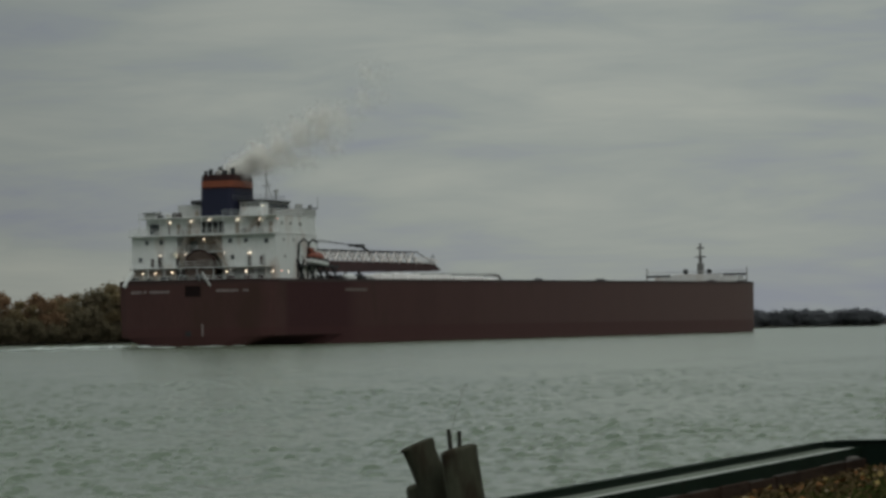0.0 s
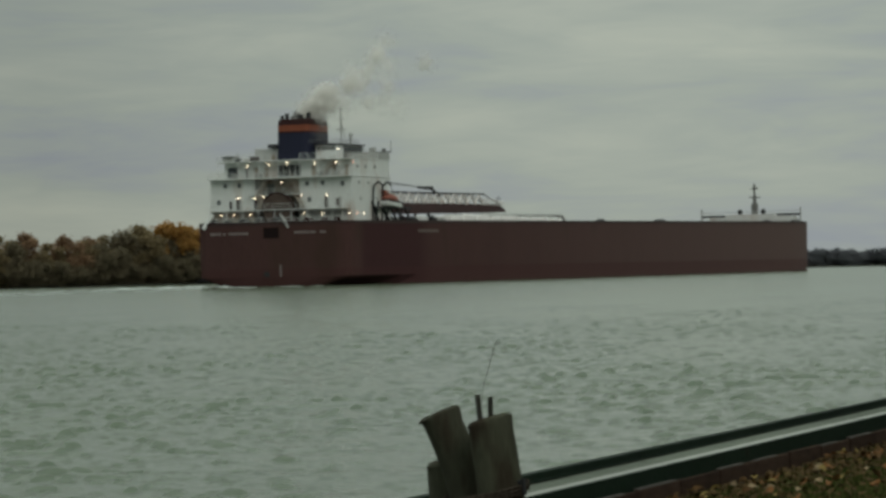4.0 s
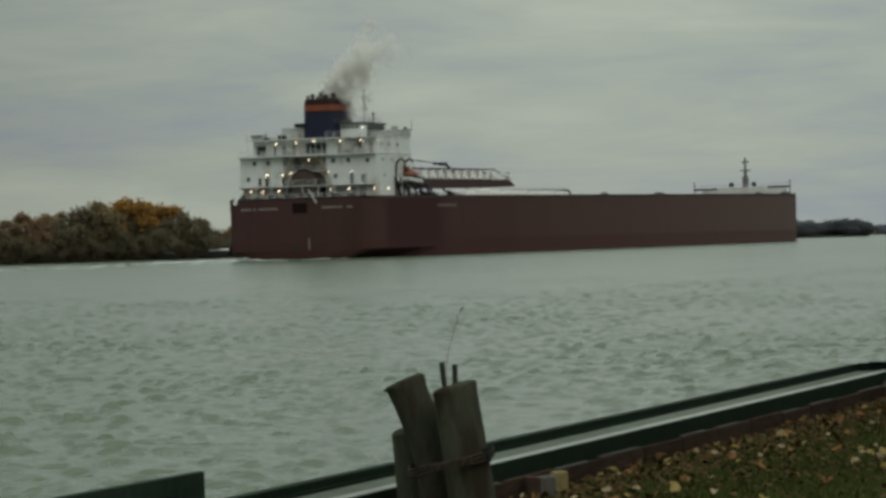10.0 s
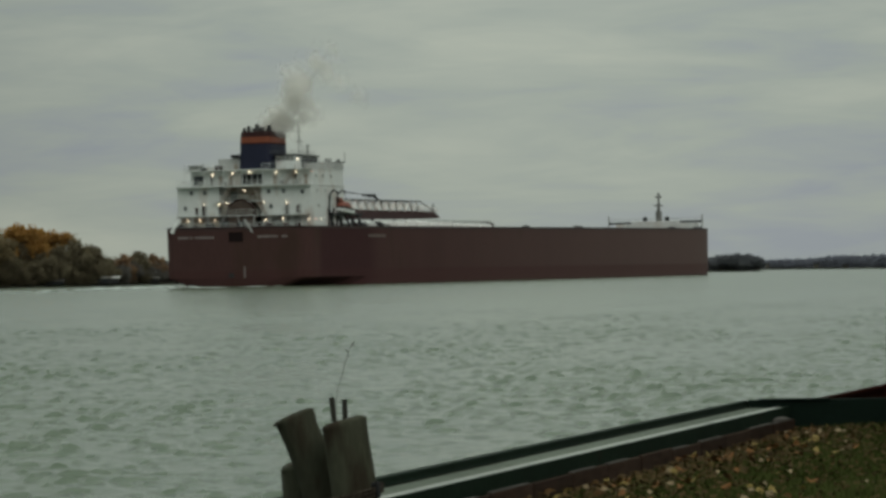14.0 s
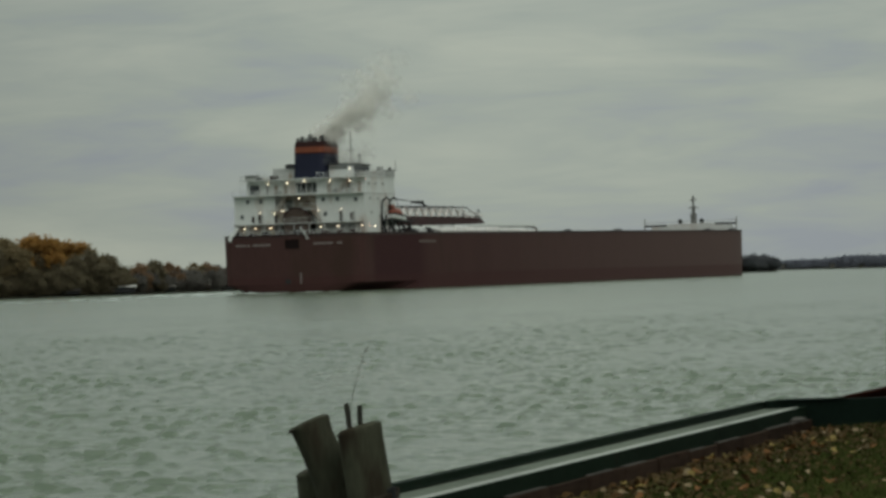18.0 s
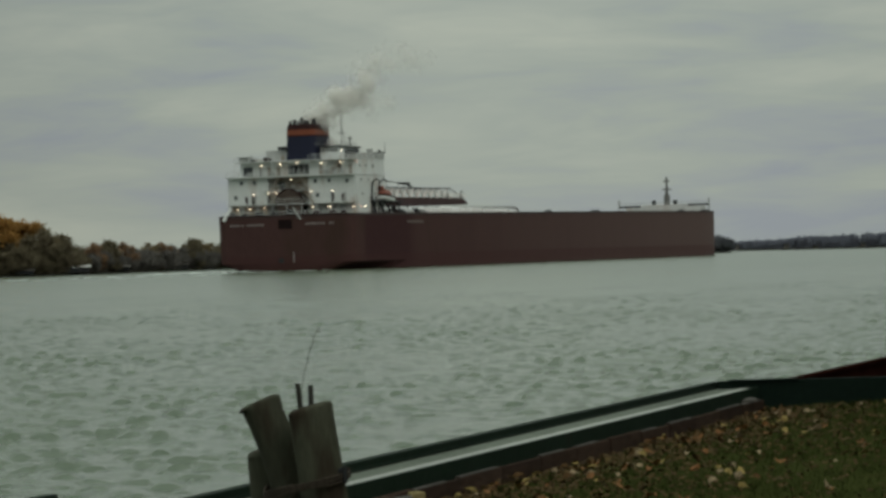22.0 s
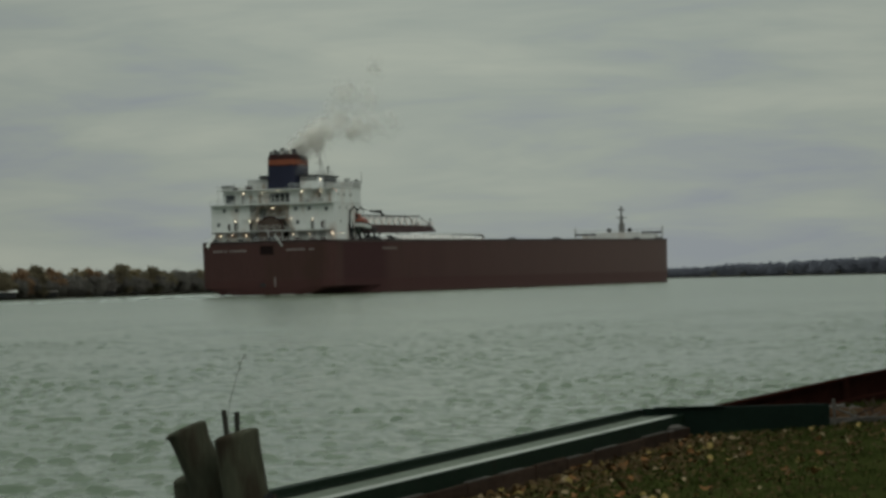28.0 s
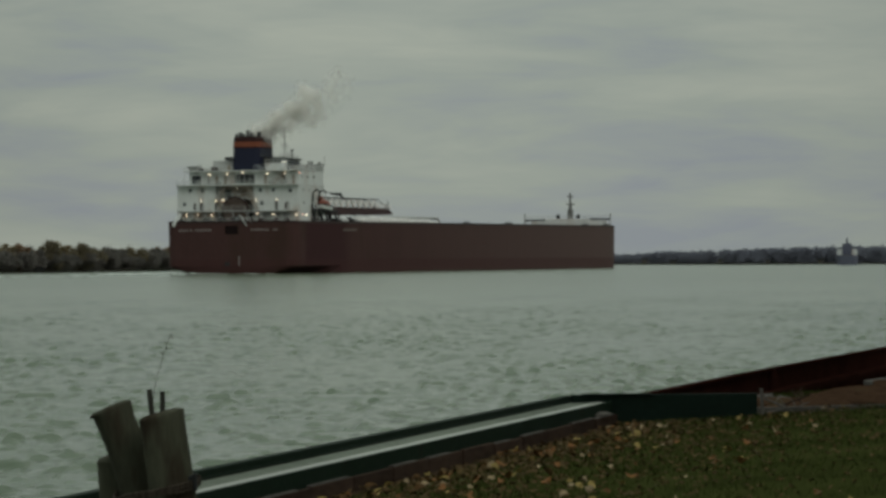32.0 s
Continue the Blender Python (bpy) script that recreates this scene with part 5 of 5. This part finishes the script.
rod(bm, (-5.2, 21.2, -2.5), (-4.62, 22.3, 1.36), 0.12, 0.1, 12)
ob = part("leaning_post", bm, M_PILE)
tagged(ob, "dark leaning timber post standing in the river", "post")

# ---- grass and leaves ----
rng = random.Random(77)
verts, faces = [], []
for _ in range(42000):
    a, s = 0.78 + abs(rng.gauss(0, 1)) * 3.0, rng.uniform(17, 44)
    p = N * (OFF + a) + U * s
    if p.y > 36.1 and p.x < 6.2:
        continue
    z, h, t = ground_z(p.x, p.y) - 0.01, rng.uniform(0.025, 0.075), rng.uniform(0, 6.28)
    w, lx, ly = 0.006, rng.gauss(0, 0.03), rng.gauss(0, 0.03)
    k = len(verts)
    verts += [(p.x - w * math.cos(t), p.y - w * math.sin(t), z), (p.x + w * math.cos(t), p.y + w * math.sin(t), z), (p.x + lx, p.y + ly, z + h)]
    faces.append((k, k + 1, k + 2))
for _ in range(1500):
    # taller tufts along the foot of the corner plate
    x, y = rng.uniform(4.4, 6.6), 36.24 - abs(rng.gauss(0, 0.12))
    z, h, t = ground_z(x, y) - 0.01, rng.uniform(0.03, 0.09), rng.uniform(0, 6.28)
    k = len(verts)
    verts += [(x - 0.006 * math.cos(t), y - 0.006 * math.sin(t), z), (x + 0.006 * math.cos(t), y + 0.006 * math.sin(t), z), (x + rng.gauss(0, 0.05), y + rng.gauss(0, 0.03), z + h)]
    faces.append((k, k + 1, k + 2))
me = bpy.data.meshes.new("grass")
me.from_pydata(verts, [], faces)
me.materials.append(M_BLADE)
tagged(new("grass", me), "short dull green grass blades of the lawn", "grass", kind="stuff")


def leaf_mesh(seed):
    r = random.Random(seed)
    bm = B()
    k = 9
    ringv = []
    for i in range(k):
        a = 2 * math.pi * i / k
        q = 0.055 * (0.75 + 0.35 * math.cos(a) ** 2 + r.uniform(-0.12, 0.12))
        ringv.append(bm.verts.new((q * math.cos(a) * 1.25, q * math.sin(a), 0.022 * math.cos(2 * a + seed) + r.uniform(0, 0.012))))
    c = bm.verts.new((0, 0, 0.0))
    for i in range(k):
        bm.faces.new((c, ringv[i], ringv[(i + 1) % k]))
    return bm


leaf_data = []
for i in range(12):
    me = bpy.data.meshes.new("leaf")
    bm = leaf_mesh(i)
    bm.to_mesh(me)
    bm.free()
    me.materials.append(M_LEAVES[i % 4])
    leaf_data.append(me)


def leaf_spot():
    while True:
        a = 0.74 + abs(rng.gauss(0, 1)) * (0.6 if rng.random() < 0.45 else 2.5)
        s = rng.uniform(18, 41)
        p = N * (OFF + a) + U * s
        if not (p.y > 36.0 and p.x < 6.3):
            return p


for i in range(300):
    p = leaf_spot()
    ob = new("leaf", leaf_data[rng.randrange(12)])
    ob.parent = ground
    ob.matrix_basis = pose(p.x, p.y, ground_z(p.x, p.y) + rng.uniform(0.03, 0.06), rng.gauss(0, 18), rng.gauss(0, 18), rng.uniform(0, 360))
    q = rng.uniform(0.5, 1.0)
    ob.scale = (q, q, q)
verts, faces = [], []
for _ in range(5200):
    p = leaf_spot()
    z, t, r = ground_z(p.x, p.y) + rng.uniform(0.0, 0.05), rng.uniform(0, 6.28), rng.uniform(0.014, 0.034)
    k = len(verts)
    verts.append((p.x, p.y, z + 0.01))
    for i in range(6):
        a = t + i * math.pi / 3
        q = r * rng.uniform(0.7, 1.2)
        verts.append((p.x + q * math.cos(a), p.y + q * math.sin(a), z + rng.uniform(-0.012, 0.022)))
    faces += [(k, k + 1 + i, k + 1 + (i + 1) % 6) for i in range(6)]
me = bpy.data.meshes.new("leaf_litter")
me.from_pydata(verts, [], faces)
me.materials.append(M_LITTER)
tagged(new("leaf_litter", me), "small brown and yellow fallen leaf litter", "leaves", kind="stuff")

# unseen trees added to shade the near bank; the fallen leaves suggest such trees
shade_tree = make_tree("olive", 31, 19, 17, "tall unseen lawn tree added to shade the near bank", 3200)
shade_tree["group"] = "trees on the lawn"
shade_tree.matrix_basis = pose(18.5, 33, 1.3)
for x, y, r in ((12, -9, 1.2), (27, 50, 4.0), (-1, -16, 2.2), (20, 12, 5.2)):
    copy_thing(shade_tree, pose(x, y, 1.25, 0, 0, math.degrees(r)))

# ---- boathouses and far vessels ----


def boathouse(az, back, w, h, roof, label):
    p = polar(az, shore_at(az) + back, 0.6)
    m = Matrix.Translation(p) @ Matrix.Rotation(-radians(az), 4, "Z")
    ob = new("boathouse")
    ob.matrix_basis = m
    tagged(ob, label, "boathouse", "boathouses along the far bank")
    part("wall", box(B(), -w / 2, w / 2, -1.5, 2, 0, h, 0.05), M_DARK, ob)
    bm = B()
    vs = [bm.verts.new((x, y, z)) for x in (-w / 2 - 0.3, w / 2 + 0.3) for y, z in ((-2.0, h), (0.2, h + 0.45), (2.5, h))]
    bm.faces.new(vs[:3])
    bm.faces.new(vs[:2:-1])
    for i in range(3):
        bm.faces.new((vs[i], vs[(i + 1) % 3], vs[3 + (i + 1) % 3], vs[3 + i]))
    bmesh.ops.recalc_face_normals(bm, faces=bm.faces)
    part("roof", bm, roof, ob)
    part("window", box(B(), -w * 0.25, w * 0.05, -1.58, -1.5, h * 0.4, h * 0.8), M_GLASS, ob)
    return ob


boathouse(-6.14, -0.6, 6.8, 1.3, M_WHITE, "low grey boathouse with a pale roof")
boathouse(-5.3, 1.5, 5.0, 1.0, M_STONE, "low grey shed by the water")
boathouse(-4.2, 1.5, 5.5, 1.0, M_STONE, "low grey shed by the water")
boathouse(-7.1, 0.5, 4.5, 0.8, M_STONE, "low grey shed by the water")


def far_house(az, d, w, h, mat, label):
    p = polar(az, d, 0.6)
    ob = new("house")
    ob.matrix_basis = Matrix.Translation(p) @ Matrix.Rotation(-radians(az), 4, "Z")
    tagged(ob, label, "house", "houses on the far shore")
    part("wall", box(B(), -w / 2, w / 2, -2, 2, 0, h, 0.05), mat, ob)
    part("roof", prism(B(), [(-w / 2 - 0.4, -2.4), (w / 2 + 0.4, -2.4), (w / 2 + 0.4, 2.4), (-w / 2 - 0.4, 2.4)], h, h + 0.5), M_DARK, ob)
    return ob


for az, d, w, h in ((7.45, 2120, 4.5, 4.2), (6.52, 2190, 3, 5.0), (8.0, 2090, 5, 2.2), (8.9, 2040, 4, 3.5), (10.8, 1975, 5, 3), (9.8, 2005, 4, 2.5)):
    far_house(az, d * 0.62, w * 0.5, h * 0.40, M_STONE, "small grey house among the far trees")
far = new("distant_ship")
far.matrix_basis = Matrix.Translation(polar(11.3, 1130, 0)) @ Matrix.Rotation(-radians(11.35), 4, "Z")
tagged(far, "distant ship seen end on, its dark hull lightened by painted haze", "ship")
# haze painted into the dark hull: a lighter, bluer base colour
M_FARHULL = material("hazed_far_hull", (0.095, 0.10, 0.135), 0.7, vary=0.15, scale=0.3)
part("hull", prism(B(), [(-3.9, -4), (-2.6, -7), (2.6, -7), (3.9, -4), (3.9, 20), (-3.9, 20)], -1, 3.6), M_FARHULL, far)
part("deckhouse", box(B(), -3.8, 3.8, 4, 12, 3.6, 5.8, 0.1), M_WHITE, far)
part("bridge", box(B(), -1.7, 1.7, 3.2, 10, 3.8, 8.0, 0.1), M_FARHULL, far)
part("mast", rod(B(), (0, 7, 8.0), (0, 7, 10.2), 0.45, 0.2), M_FARHULL, far)


# ---- what moves ----
def motions():
    heading, speed, x6, y6 = 21.651, 4.8787, -51.152, 562.402
    sh, ch = math.sin(radians(heading)), math.cos(radians(heading))

    def ship_pose(t, x=0.0, y=0.0, z=0.0):
        s = speed * (t - 6)
        return pose(x6 + sh * (s + y) + ch * x, y6 + ch * (s + y) - sh * x, z, 0, 0, -heading)

    times = [0, 8, 16, 24, 32]
    walk(ship, [(t, ship_pose(t)) for t in times])
    walk(chop, [(0, pose(-4, 0, 0)), (16, pose(0, -0.5, 0)), (32, pose(4, -1, 0))])
    walk(plume, [(t, ship_pose(t, 0.0, 10.4, 31.2)) for t in times])
    for ob, t0, start, v, stray, spin, life in smoke_paths:
        # a puff rises out of the funnel, drifts off, then darts back inside, out of view
        rows = []
        ages = [q for q in (0.0, 0.3, 0.5, 0.9, 1.6, 2.6, 3.8, 5.0) if q < life - 0.1] + [life, life + 0.05, life + 0.25, life + 0.5]
        for t in sorted({0.0, 32.0, *(t0 + q for q in ages if 0 < t0 + q < 32)}):
            age = max(0.0, t - t0)
            if age > life + 0.1:
                rows.append((t, pose(*start)))
                continue
            age = min(age, life)
            turn = max(-80.0, min(80.0, spin * age * 0.5))
            p = start + Vector((0, 0, 13.0)) * min(1.0, age * 2) + v * max(0.0, age - 0.45) * (0.78 + 0.09 * age) + stray * max(0.0, age - 1.6) ** 1.5
            rows.append((t, pose(p.x, p.y, p.z, 0, 0, turn)))
        walk(ob, rows)


motions()
